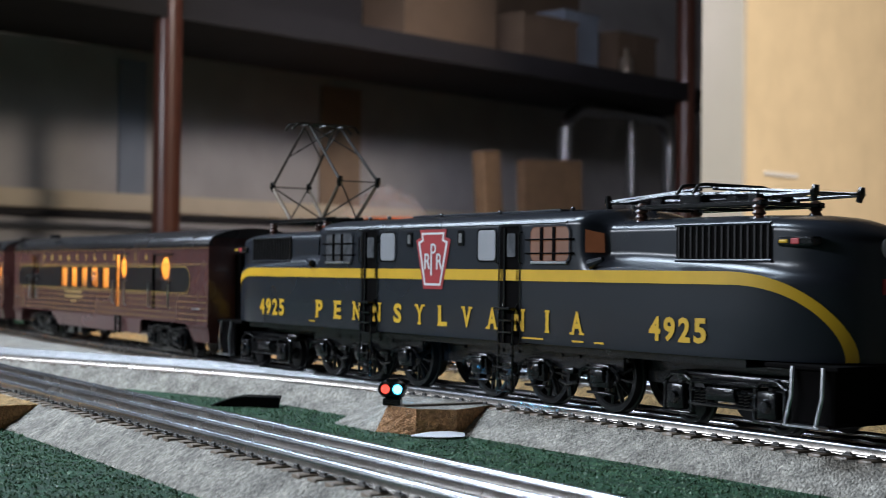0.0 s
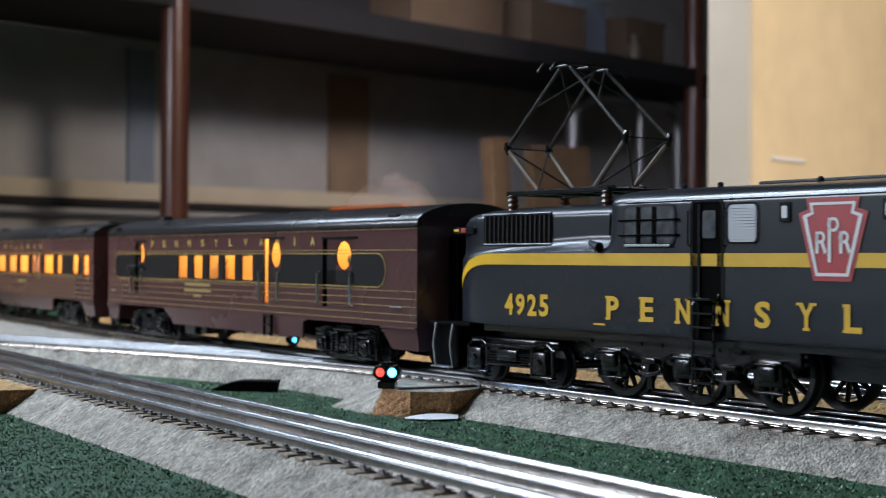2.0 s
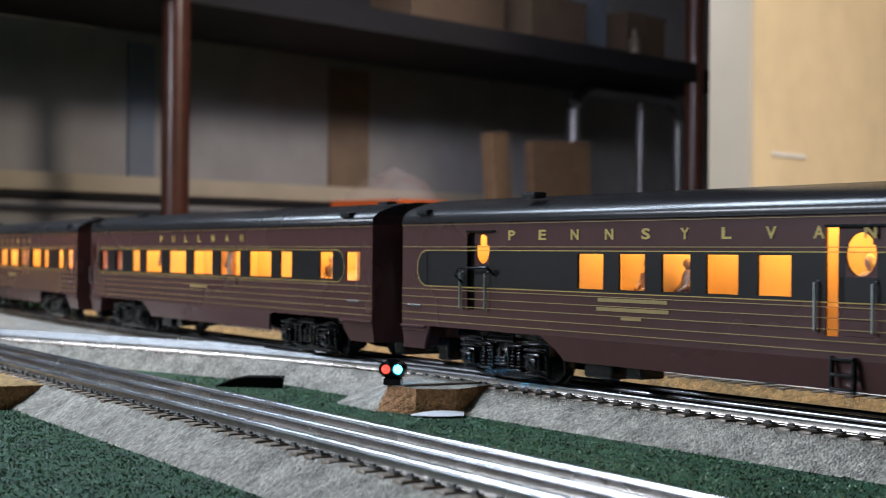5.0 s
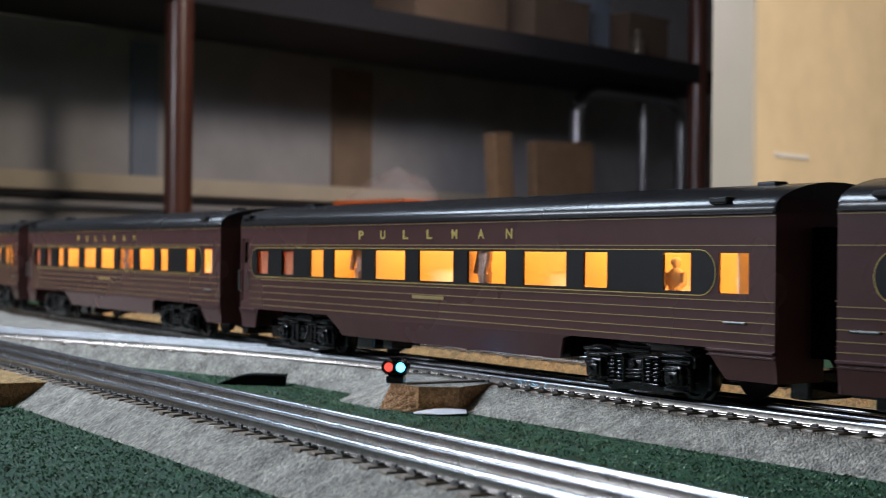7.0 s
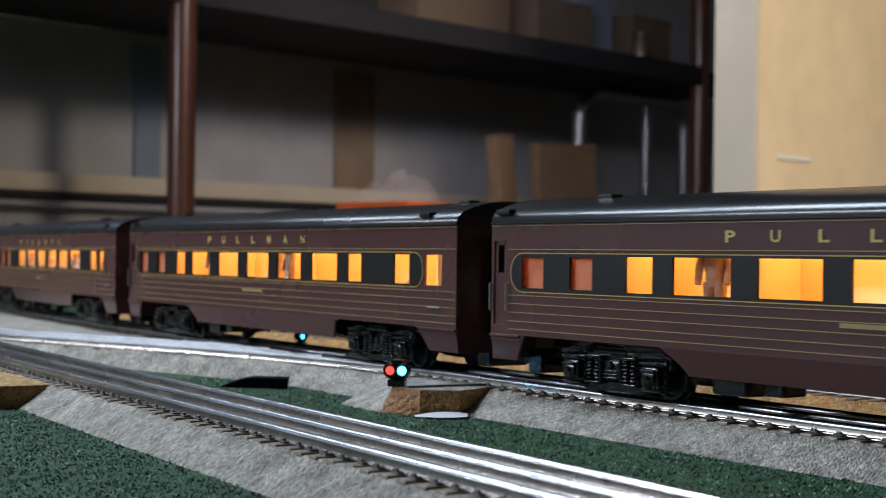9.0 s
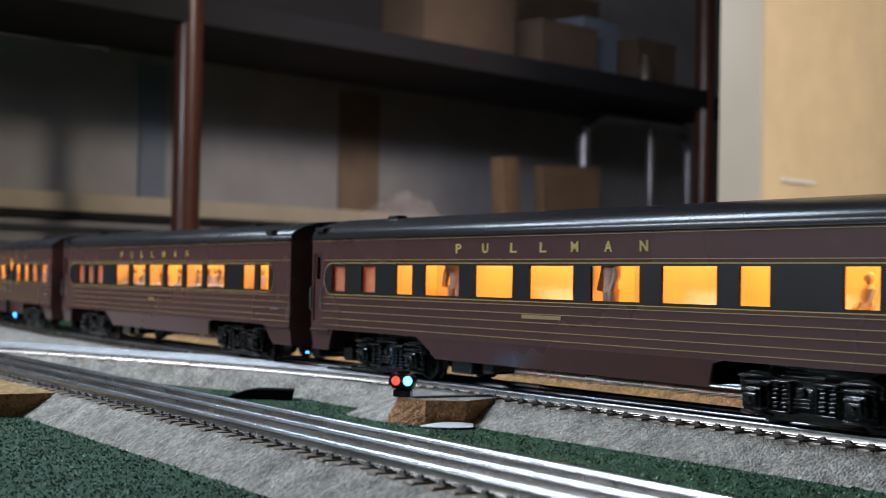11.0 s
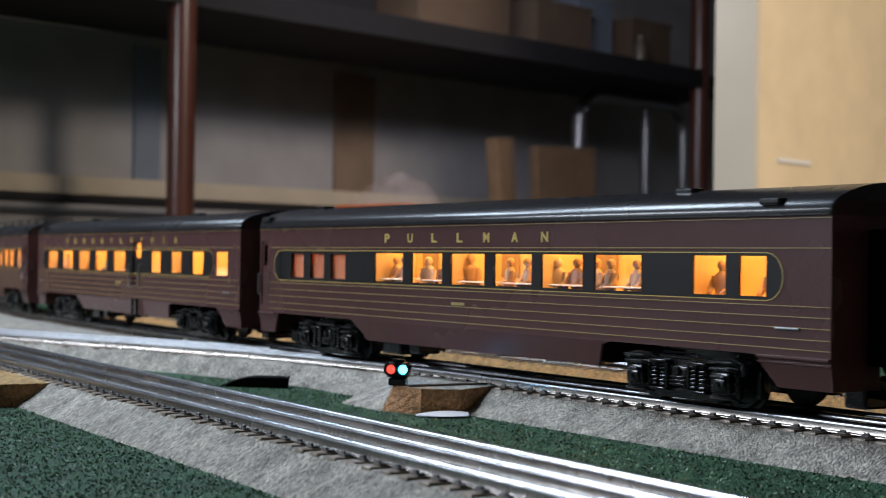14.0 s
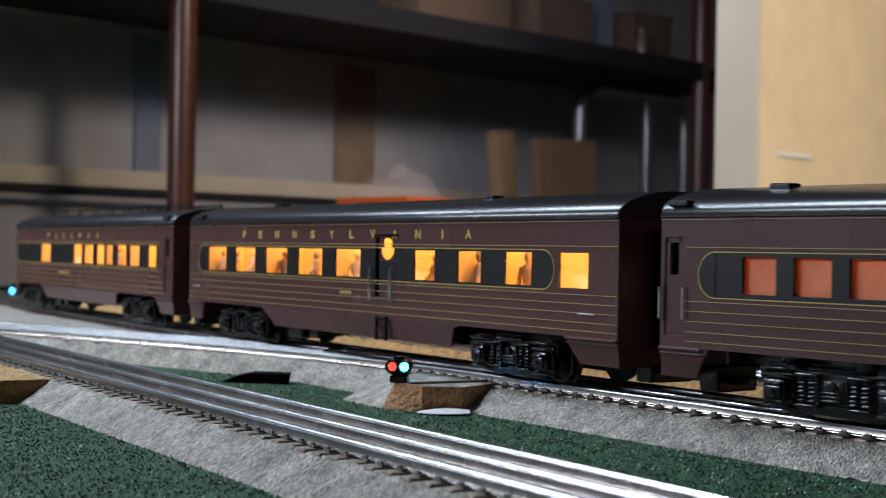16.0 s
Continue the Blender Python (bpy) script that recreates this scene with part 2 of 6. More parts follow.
# ---- mesh building ----
class Geo:
    """Collects faces for one mesh."""

    def __init__(self):
        self.v, self.f = [], []

    def add(self, verts, faces):
        n = len(self.v)
        self.v += [tuple(p) for p in verts]
        self.f += [tuple(i + n for i in face) for face in faces]
        return self

    def box(self, x0, x1, y0, y1, z0, z1, bev=0.0):
        if bev <= 0:
            p = [(x, y, z) for x in (x0, x1) for y in (y0, y1) for z in (z0, z1)]
            return self.add(p, [(0, 1, 3, 2), (4, 6, 7, 5), (0, 4, 5, 1), (2, 3, 7, 6), (0, 2, 6, 4), (1, 5, 7, 3)])
        bm = bmesh.new()
        bmesh.ops.create_cube(bm, size=1.0)
        for q in bm.verts:
            q.co = ((x0 + x1) / 2 + q.co.x * (x1 - x0), (y0 + y1) / 2 + q.co.y * (y1 - y0), (z0 + z1) / 2 + q.co.z * (z1 - z0))
        bmesh.ops.bevel(bm, geom=bm.edges[:], offset=bev, segments=2, affect="EDGES", profile=0.5)
        bm.verts.index_update()
        self.add([q.co[:] for q in bm.verts], [[q.index for q in f.verts] for f in bm.faces])
        bm.free()
        return self

    def quad_box(self, pts, z0, z1):
        """A prism over a plan polygon (counter-clockwise)."""
        n = len(pts)
        v = [(*p, z0) for p in pts] + [(*p, z1) for p in pts]
        f = [tuple(range(n - 1, -1, -1)), tuple(range(n, 2 * n))]
        f += [(i, (i + 1) % n, n + (i + 1) % n, n + i) for i in range(n)]
        return self.add(v, f)

    def ring(self, path, radius, seg=8, closed=False):
        """A round tube along a path."""
        pts = [Vector(p) for p in path]
        rings, up0 = [], None
        for i, p in enumerate(pts):
            a = pts[max(0, i - 1)] if not closed else pts[i - 1]
            b = pts[min(len(pts) - 1, i + 1)] if not closed else pts[(i + 1) % len(pts)]
            d = (b - a).normalized()
            side = d.cross(Vector((0, 0, 1)) if abs(d.z) < 0.95 else Vector((0, 1, 0))).normalized()
            up = side.cross(d)
            r = radius[i] if isinstance(radius, (list, tuple)) else radius
            rings.append([p + r * (math.cos(2 * math.pi * k / seg) * side + math.sin(2 * math.pi * k / seg) * up) for k in range(seg)])
        v = [q for ring in rings for q in ring]
        m = len(rings)
        f = []
        for i in range(m if closed else m - 1):
            j = (i + 1) % m
            f += [(i * seg + k, i * seg + (k + 1) % seg, j * seg + (k + 1) % seg, j * seg + k) for k in range(seg)]
        if not closed:
            f += [tuple(range(seg - 1, -1, -1)), tuple((m - 1) * seg + k for k in range(seg))]
        return self.add(v, f)

    def lathe_y(self, x, z, profile, seg=24):
        """Turned round an axis along y through (x, z); profile: (y, r) pairs."""
        v, f = [], []
        for y, r in profile:
            v += [(x + r * math.cos(2 * math.pi * k / seg), y, z + r * math.sin(2 * math.pi * k / seg)) for k in range(seg)]
        for i in range(len(profile) - 1):
            f += [(i * seg + k, i * seg + (k + 1) % seg, (i + 1) * seg + (k + 1) % seg, (i + 1) * seg + k) for k in range(seg)]
        f += [tuple(range(seg)), tuple((len(profile) - 1) * seg + k for k in range(seg - 1, -1, -1))]
        return self.add(v, f)

    def lathe_z(self, x, y, profile, seg=20):
        v, f = [], []
        for z, r in profile:
            v += [(x + r * math.cos(2 * math.pi * k / seg), y + r * math.sin(2 * math.pi * k / seg), z) for k in range(seg)]
        for i in range(len(profile) - 1):
            f += [(i * seg + k, i * seg + (k + 1) % seg, (i + 1) * seg + (k + 1) % seg, (i + 1) * seg + k) for k in range(seg)]
        f += [tuple(range(seg - 1, -1, -1)), tuple((len(profile) - 1) * seg + k for k in range(seg))]
        return self.add(v, f)

    def sheet(self, rows, thick_face=False):
        """A grid of points, row by row."""
        n = len(rows[0])
        v = [p for row in rows for p in row]
        f = [(i * n + k, i * n + k + 1, (i + 1) * n + k + 1, (i + 1) * n + k) for i in range(len(rows) - 1) for k in range(n - 1)]
        return self.add(v, f)

    def mesh(self, name, material, smooth=None, weld=False):
        me = bpy.data.meshes.new(name)
        me.from_pydata(self.v, [], self.f)
        me.materials.append(material)
        bm = bmesh.new()
        bm.from_mesh(me)
        if weld:
            bmesh.ops.remove_doubles(bm, verts=bm.verts, dist=1e-6)
        bmesh.ops.recalc_face_normals(bm, faces=bm.faces)
        bm.to_mesh(me)
        bm.free()
        if smooth:
            for p in me.polygons:
                p.use_smooth = True
            me.set_sharp_from_angle(angle=radians(smooth))
        return me


def thing(name, label, category, group="", kind=""):
    ob = new(name)
    ob.empty_display_size = 0.02
    return tagged(ob, label, category, group, kind)


def part(name, geo, material, parent, label="", smooth=None):
    ob = new(name, geo.mesh(name, material, smooth) if isinstance(geo, Geo) else geo)
    ob.parent = parent
    return tagged(ob, label)


def whole(name, geo, material, label, category, group="", kind="", smooth=None):
    return tagged(new(name, geo.mesh(name, material, smooth)), label, category, group, kind)


SERIFS = {"P": [(0.13, 0), (0.13, 1)], "E": [(0.1, 0), (0.1, 1)], "N": [(0.1, 0), (0.1, 1), (0.9, 1)], "Y": [(0.1, 1), (0.9, 1), (0.5, 0)], "L": [(0.13, 0), (0.13, 1)],
          "V": [(0.1, 1), (0.9, 1)], "A": [(0.08, 0), (0.92, 0)], "I": [(0.5, 0), (0.5, 1)]}


def letter_mesh(name, chars, height, width, gap, material, bold=0.0, serif=0.0):
    """Letters set side by side at even steps, upright in the x-z plane, facing -y, as one mesh centred on x = 0."""
    geo = Geo()
    n = len(chars)
    for i, ch in enumerate(chars):
        data = bpy.data.curves.new("type", "FONT")
        data.body, data.size, data.extrude, data.offset = ch, 1.0, 0.0, bold
        data.resolution_u = 3
        ob = bpy.data.objects.new("type", data)
        me = bpy.data.meshes.new_from_object(ob)
        xs = [q.co.x for q in me.vertices]
        ys = [q.co.y for q in me.vertices]
        w, h = max(xs) - min(xs), max(ys) - min(ys)
        ww = width * (0.3 if ch == "I" else 1.0)
        cx = (i - (n - 1) / 2) * gap
        geo.add([(cx + ((q.co.x - min(xs)) / w - 0.5) * ww, 0, (q.co.y - min(ys)) / h * height) for q in me.vertices],
                [list(p.vertices) for p in me.polygons])
        for sx, top in SERIFS.get(ch, []) if serif else []:
            mx, z0 = cx + (sx - 0.5) * ww, (height - serif if top else 0)
            geo.add([(mx - width * 0.21, -0.00004, z0), (mx + width * 0.21, -0.00004, z0), (mx + width * 0.21, -0.00004, z0 + serif), (mx - width * 0.21, -0.00004, z0 + serif)], [(0, 1, 2, 3)])
        bpy.data.objects.remove(ob)
        bpy.data.curves.remove(data)
        bpy.data.meshes.remove(me)
    me = bpy.data.meshes.new(name)
    me.from_pydata(geo.v, [], geo.f)
    me.materials.append(material)
    return me


# ---- the lines of the tracks ----
CURVES = [(-5.0, -1.65), (-1.30, -1.65), (-1.20, 0.25), (-0.9, 0.32), (-0.6, 0.15), (-0.3, 0.06), (0.0, 0.06), (0.3, 0.10), (0.45, 0.75), (3.0, 0.75)]
STEP = 0.005
S_GRID = np.arange(-3.4, 3.0, STEP)


def lay_main():
    kap = np.interp(S_GRID, [c[0] for c in CURVES], [c[1] for c in CURVES])
    th = np.cumsum(kap) * STEP
    i0 = int(np.argmin(abs(S_GRID)))
    th = th - th[i0] + radians(-56.98)
    x, y = np.cumsum(np.cos(th)) * STEP, np.cumsum(np.sin(th)) * STEP
    return x - x[i0], y - y[i0] + 0.7578


MAIN_X, MAIN_Y = lay_main()


def main_at(s):
    return Vector((float(np.interp(s, S_GRID, MAIN_X)), float(np.interp(s, S_GRID, MAIN_Y)), 0))


def line_of(points):
    """Points along a path with the unit normal to their left."""
    out = []
    for i, p in enumerate(points):
        d = (points[min(i + 1, len(points) - 1)] - points[max(i - 1, 0)]).normalized()
        out.append((p, d, Vector((-d.y, d.x, 0))))
    return out


def main_line(s0, s1, step=0.01):
    n = int(round((s1 - s0) / step))
    return [main_at(s0 + (s1 - s0) * i / n) for i in range(n + 1)]


def branch_line():
    """The turnout that leaves the main track towards the camera's left: an arc, then straight."""
    p, d = main_at(0.06), (main_at(0.05) - main_at(0.07)).normalized()
    pts, ang = [p], math.atan2(d.y, d.x)
    for i in range(95):
        if i < 30:
            ang += 0.01 / 0.9
        pts.append(pts[-1] + 0.01 * Vector((math.cos(ang), math.sin(ang), 0)))
    return pts


def straight(p, degrees, a, b, step=0.01):
    d = Vector((math.cos(radians(degrees)), math.sin(radians(degrees)), 0))
    n = int(round((b - a) / step))
    return [Vector(p) + d * (a + (b - a) * i / n) for i in range(n + 1)]


NEAR_LINE = straight((0.0, 0.4255, 0.0), -58.1, -0.95, 0.42)
MAIN_LINE = main_line(-1.55, 0.9)
BRANCH_LINE = branch_line()
BACK_LINE = [p + n * 0.122 for p, d, n in line_of(main_line(-1.0, 0.75))]
GROUND_Z = -0.016
TIE_Z = -0.0046


# ---- the room ----
E1, E2 = Vector((0.7071, 0.7071, 0)), Vector((-0.7071, 0.7071, 0))


def room_xy(a, b):
    p = E1 * a + E2 * b
    return (p.x, p.y)


def room_box(geo, a0, a1, b0, b1, z0, z1):
    return geo.quad_box([room_xy(a0, b0), room_xy(a1, b0), room_xy(a1, b1), room_xy(a0, b1)], z0, z1)


FLOOR_Z, CEIL_Z, WALL_B = -1.0, 1.6, 2.97


def build_room():
    whole("floor", room_box(Geo(), -3.2, 4.6, -3.0, 3.1, FLOOR_Z - 0.1, FLOOR_Z), FLOOR_MAT, "grey concrete basement floor under the table", "floor", kind="structure")
    whole("ceiling", room_box(Geo(), -3.2, 4.6, -3.0, 3.1, CEIL_Z, CEIL_Z + 0.1), CEIL, "dark unfinished basement ceiling", "ceiling", kind="structure")
    whole("wall_back", room_box(Geo(), -3.1, 4.5, WALL_B, WALL_B + 0.12, FLOOR_Z, CEIL_Z), WALL_GREY, "rough grey block wall behind the shelves", "wall", kind="structure")
    whole("wall_front", room_box(Geo(), -3.1, 4.5, -2.92, -2.8, FLOOR_Z, CEIL_Z), WALL_GREY, "plain grey wall behind the camera", "wall", kind="structure")
    whole("wall_left", room_box(Geo(), -3.22, -3.1, -2.92, 3.09, FLOOR_Z, CEIL_Z), WALL_GREY, "plain grey block wall", "wall", kind="structure")
    whole("wall_right", room_box(Geo(), 4.5, 4.62, -2.92, 3.09, FLOOR_Z, CEIL_Z), WALL_GREY, "plain grey block wall", "wall", kind="structure")
    # the cream partition with its white corner board
    whole("partition_wall", room_box(Geo(), 2.330, 4.5, 1.5, 1.587, FLOOR_Z, CEIL_Z), WALL_CREAM, "smooth cream painted partition wall", "wall", kind="structure")
    whole("trim", room_box(Geo(), 2.316, 2.3299, 1.497, 1.589, FLOOR_Z, CEIL_Z), TRIM_WHITE, "off-white end board of the partition", "trim", kind="structure")
    whole("ledge", room_box(Geo(), -3.1, 4.5, WALL_B - 0.05, WALL_B - 0.001, 0.195, 0.236), LEDGE, "tan ledge along the foot of the wall", "ledge", kind="structure")
    g = Geo()
    g.ring([(*room_xy(-3.1, WALL_B - 0.068), 0.18), (*room_xy(4.4, WALL_B - 0.068), 0.18)], 0.009, 8)
    whole("wall_pipe", g, SHELF_DARK, "thin dark pipe under the wall ledge", "pipe", kind="structure", smooth=40)


build_room()


def build_table():
    top = thing("layout_table", "wooden layout table with green turf mat", "table")
    part("tabletop", room_box(Geo(), -2.4, 2.05, -1.35, 2.38, GROUND_Z - 0.045, GROUND_Z - 0.004), TABLE_WOOD, top)
    for a in (-2.2, -0.2, 1.9):
        for b in (-1.2, 2.2):
            part("leg", room_box(Geo(), a, a + 0.09, b, b + 0.09, FLOOR_Z, GROUND_Z - 0.0455), TABLE_WOOD, top)
    mat_geo = room_box(Geo(), -2.38, 2.03, -1.33, 2.36, GROUND_Z - 0.0039, GROUND_Z)
    whole("ground", mat_geo, TURF, "dark green turf mat with pale specks", "ground", kind="structure")


build_table()


# ---- roadbed, ties and rails ----
def roadbed(name, line, top, foot_near, foot_far, label, seed=1, ends=True, material=None):
    """A foam bed with sloped, grainy shoulders along a line. foot_near/foot_far: half widths at the ground, as functions of the share of the way."""
    geo, rows = Geo(), []
    fine = []
    for i in range(len(line) - 1):
        for k in range(4):
            fine.append(line[i].lerp(line[i + 1], k / 4))
    fine.append(line[-1])
    n = len(fine)
    for i, (p, d, nrm) in enumerate(line_of(fine)):
        u = i / (n - 1)
        fr, fl = foot_near(u), foot_far(u)
        prof = [(-fr, GROUND_Z - 0.001)]
        for k in range(1, 11):
            q = k / 10
            prof.append((-fr + (fr - top) * q, GROUND_Z + (TIE_Z - 0.0007 - GROUND_Z) * q))
        prof += [(0.0, TIE_Z - 0.0009)]
        for k in range(5):
            q = k / 4
            prof.append((top + (fl - top) * q, TIE_Z - 0.0007 + (GROUND_Z - 0.001 - TIE_Z + 0.0007) * q))
        row = []
        for j, (o, z) in enumerate(prof):
            c = p + nrm * o
            amp = 0.0 if j in (0, len(prof) - 1) else 0.0005
            h = noise.noise(Vector((c.x * 420, c.y * 420, z * 420 + seed))) * amp + noise.noise(Vector((c.x * 130, c.y * 130, z * 130 - seed))) * amp * 0.6
            row.append((c.x - nrm.x * h * 0.6, c.y - nrm.y * h * 0.6, z + h * 0.8))
        rows.append(row)
    geo.sheet(rows)
    m = len(rows[0])
    if ends:
        geo.add(rows[0], [tuple(range(m))])
        geo.add(rows[-1], [tuple(range(m))])
    return whole(name, geo, material or FOAM, label, "roadbed", kind="structure", smooth=60)


def rail_geo(line, offset, head=False):
    """A rail with a rounded head, web and foot."""
    if head:
        half = [(-0.0011, -0.0020)] + [(-0.00165 * math.cos(radians(q)), -0.00165 + 0.00165 * math.sin(radians(q))) for q in (-8, 8, 24, 40, 55, 70, 84)]
    else:
        half = [(-0.0024, TIE_Z + 0.0002), (-0.0023, TIE_Z + 0.0005), (-0.0014, TIE_Z + 0.0008), (-0.00125, TIE_Z + 0.0012), (-0.00115, -0.0014)]
    prof = half + [(-x, z) for x, z in reversed(half)]
    rows = []
    for p, d, n in line_of(line):
        rows.append([(*(p + n * (offset + o)).xy, z) for o, z in prof])
    geo = Geo().sheet(rows)
    m = len(prof)
    geo.add(rows[0], [tuple(range(m))])
    geo.add(rows[-1], [tuple(range(m))])
    return geo


def tie_mesh(length):
    h = length / 2
    g = Geo().box(-0.0029, 0.0029, -h, h, TIE_Z - 0.0030, TIE_Z, 0.0005)
    return g.mesh("tie", TIE, 40)


TIE_LONG = tie_mesh(0.0488)
PLATE_MESH = Geo().box(-0.0022, 0.0022, -0.0042, 0.0042, TIE_Z + 0.0001, TIE_Z + 0.0007, 0.0002).box(-0.0012, 0.0012, -0.0040, -0.0028, TIE_Z + 0.0006, TIE_Z + 0.0016, 0.0003).mesh("tie_plate", PLATE, 40)


def track(name, line, label, pitch=0.0107, from_share=0.0, to_share=1.0, plates=False, head=RAIL):
    t = thing(name, label, "model track", "tracks on the layout")
    for o in (-0.0166, 0.0, 0.0166):
        web = part("rail", rail_geo(line, o), RAIL_SIDE, t, smooth=50)
        part("rail_head", rail_geo(line, o, True), head, web, "polished bright rail head", smooth=50)
    # evenly laid ties, a little uneven in angle and reach
    pts = line_of(line)
    lens = [0.0]
    for i in range(1, len(line)):
        lens.append(lens[-1] + (line[i] - line[i - 1]).length)
    rnd = random.Random(len(name))
    count = int(lens[-1] * (to_share - from_share) / pitch)
    for k in range(count):
        s = lens[-1] * from_share + (k + 0.5) * pitch
        i = min(max(int(np.searchsorted(lens, s)) - 1, 0), len(line) - 2)
        p = line[i].lerp(line[i + 1], (s - lens[i]) / max(1e-9, lens[i + 1] - lens[i]))
        d = pts[i][1]
        ang = math.degrees(math.atan2(d.y, d.x))
        n = pts[i][2]
        ob = new("tie", TIE_LONG)
        ob.parent = t
        ob.matrix_basis = pose(*(p + n * rnd.uniform(-0.0008, 0.0008)), 0, 0, ang + rnd.uniform(-1.2, 1.2))
        if plates:
            pl = new("tie_plate", PLATE_MESH)
            pl.parent = ob
            pl.matrix_basis = pose(0, -0.0166, 0)
    return t


roadbed("near_roadbed", NEAR_LINE[20:], 0.0240, lambda u: 0.041, lambda u: 0.040, "grainy grey foam roadbed under the near track", 3)
roadbed("main_roadbed", MAIN_LINE[20:], 0.0240, lambda u: 0.058 - 0.020 * min(1, max(0, (u - 0.35) / 0.45)), lambda u: 0.042, "grainy grey foam roadbed under the train", 5)
roadbed("branch_roadbed", BRANCH_LINE[5:], 0.0240, lambda u: 0.060, lambda u: 0.036, "grainy grey foam roadbed under the turnout track", 7)
roadbed("back_roadbed", BACK_LINE, 0.0240, lambda u: 0.040, lambda u: 0.040, "grainy foam roadbed behind the train, warm light put into its colour", 9, material=FOAM_TAN_WARM)
track("near_track", NEAR_LINE, "three-rail model track with dark wooden ties", plates=True)
track("main_track", MAIN_LINE, "three-rail model track with bright rails", plates=True)
track("branch_track", BRANCH_LINE, "three-rail turnout track, rail glare toned down in the colour", from_share=0.24, head=RAIL_LESS_GLARE)
track("back_track", BACK_LINE, "three-rail model track behind the train")


# infill of foam between the branch and the main line
def infill():
    g = Geo()
    rows = []
    for i in range(30, 96, 2):
        p = BRANCH_LINE[min(i, len(BRANCH_LINE) - 1)]
        s = 0.06 - i * 0.01
        q = main_at(s)
        rows.append([(*(p.lerp(q, k / 8)).xy, TIE_Z - 0.0009 + 0.0004 * noise.noise(Vector((i * 3.1, k * 2.3, 0)))) for k in range(9)])
    g.sheet(rows)
    whole("turnout_bed", g, FOAM, "grey foam bed between the diverging tracks", "roadbed", kind="structure", smooth=60)


infill()


# ---- passenger cars ----
HALF, SIDE = 0.2235, 0.0325


def slab(geo, pts, y0, y1):
    """A prism over a polygon in the x-z plane."""
    n = len(pts)
    v = [(x, y0, z) for x, z in pts] + [(x, y1, z) for x, z in pts]
    f = [tuple(range(n)), tuple(range(2 * n - 1, n - 1, -1))] + [(i, (i + 1) % n, n + (i + 1) % n, n + i) for i in range(n)]
    return geo.add(v, f)


def skirt(geo, sign, pts):
    """A plate below the side sill that leans inwards towards its foot."""
    n = len(pts)
    v = [(x, sign * (SIDE - d - 0.14 * (0.0225 - z)), z) for d in (0.0, 0.0012) for x, z in pts]
    f = [tuple(range(n)), tuple(range(2 * n - 1, n - 1, -1))] + [(i, (i + 1) % n, n + (i + 1) % n, n + i) for i in range(n)]
    return geo.add(v, f)


def stadium(u0, u1, z0, z1, grow=0.0, seg=10):
    r = (z1 - z0) / 2 + grow
    rx = r * 0.95
    zc = (z0 + z1) / 2
    a, b = u0 + (z1 - z0) / 2 * 0.95, u1 - (z1 - z0) / 2 * 0.95
    pts = [(b + rx * math.sin(math.pi * k / seg), zc + r * math.cos(math.pi * k / seg)) for k in range(seg + 1)]
    pts += [(a - rx * math.sin(math.pi * k / seg), zc - r * math.cos(math.pi * k / seg)) for k in range(seg + 1)]
    return pts


def outline(pts_in, pts_out, y):
    n = len(pts_in)
    v = [(x, y, z) for x, z in pts_in] + [(x, y, z) for x, z in pts_out]
    return Geo().add(v, [(i, (i + 1) % n, n + (i + 1) % n, n + i) for i in range(n)])


def side_cells(openings, u0, u1, z0, z1, band, sign):
    """The side wall, cut round its openings; returns the painted part and the dark window band."""
    b0, b1, bz0, bz1 = band
    xs = sorted({u0, u1, b0 + 0.008, b1 - 0.008, *[o[0] for o in openings], *[o[1] for o in openings]})
    zs = sorted({z0, z1, bz0, bz1, *[o[2] for o in openings], *[o[3] for o in openings]})
    red, black = Geo(), [Geo()]
    wide = [o for o in openings if o[3] - o[2] > 0.02]
    ya, yb = sorted((sign * SIDE, sign * (SIDE - 0.0012)))
    for i in range(len(xs) - 1):
        if black[-1].v and any(o[0] < (xs[i] + xs[i + 1]) / 2 < o[1] for o in wide):
            black.append(Geo())
        for k in range(len(zs) - 1):
            cx, cz = (xs[i] + xs[i + 1]) / 2, (zs[k] + zs[k + 1]) / 2
            if any(o[0] < cx < o[1] and o[2] < cz < o[3] for o in openings):
                continue
            dark = b0 + 0.008 < cx < b1 - 0.008 and bz0 < cz < bz1
            (black[-1] if dark else red).box(xs[i], xs[i + 1], ya, yb, zs[k], zs[k + 1])
    return red, black


ROOF_HALF = [(0.0330, 0.0728), (0.0332, 0.0744), (0.0328, 0.0761), (0.0314, 0.0779), (0.0285, 0.0797), (0.0240, 0.0815), (0.0180, 0.0832), (0.0110, 0.0845), (0.0040, 0.0851)]


def roof_geo(u0, u1, round_rear=0.0):
    prof = [(-y, z) for y, z in ROOF_HALF] + [(y, z) for y, z in reversed(ROOF_HALF)]
    rows = []
    stations = [(u0, 0.985), (u0 + 0.0012, 1.0), (u1 - 0.0012, 1.0), (u1, 0.985)]
    if round_rear:
        stations = [(u0 - round_rear * math.sin(a), max(0.05, math.cos(a) ** 0.7)) for a in [math.pi / 2 * k / 8 for k in range(8, -1, -1)]] + stations[2:]
    for u, k in stations:
        rows.append([(u, y * k, 0.0728 + (z - 0.0728) * k ** 0.6) for y, z in prof])
    g = Geo().sheet(rows)
    n = len(prof)
    g.add(rows[0], [tuple(range(n))])
    g.add(rows[-1], [tuple(range(n))])
    return g


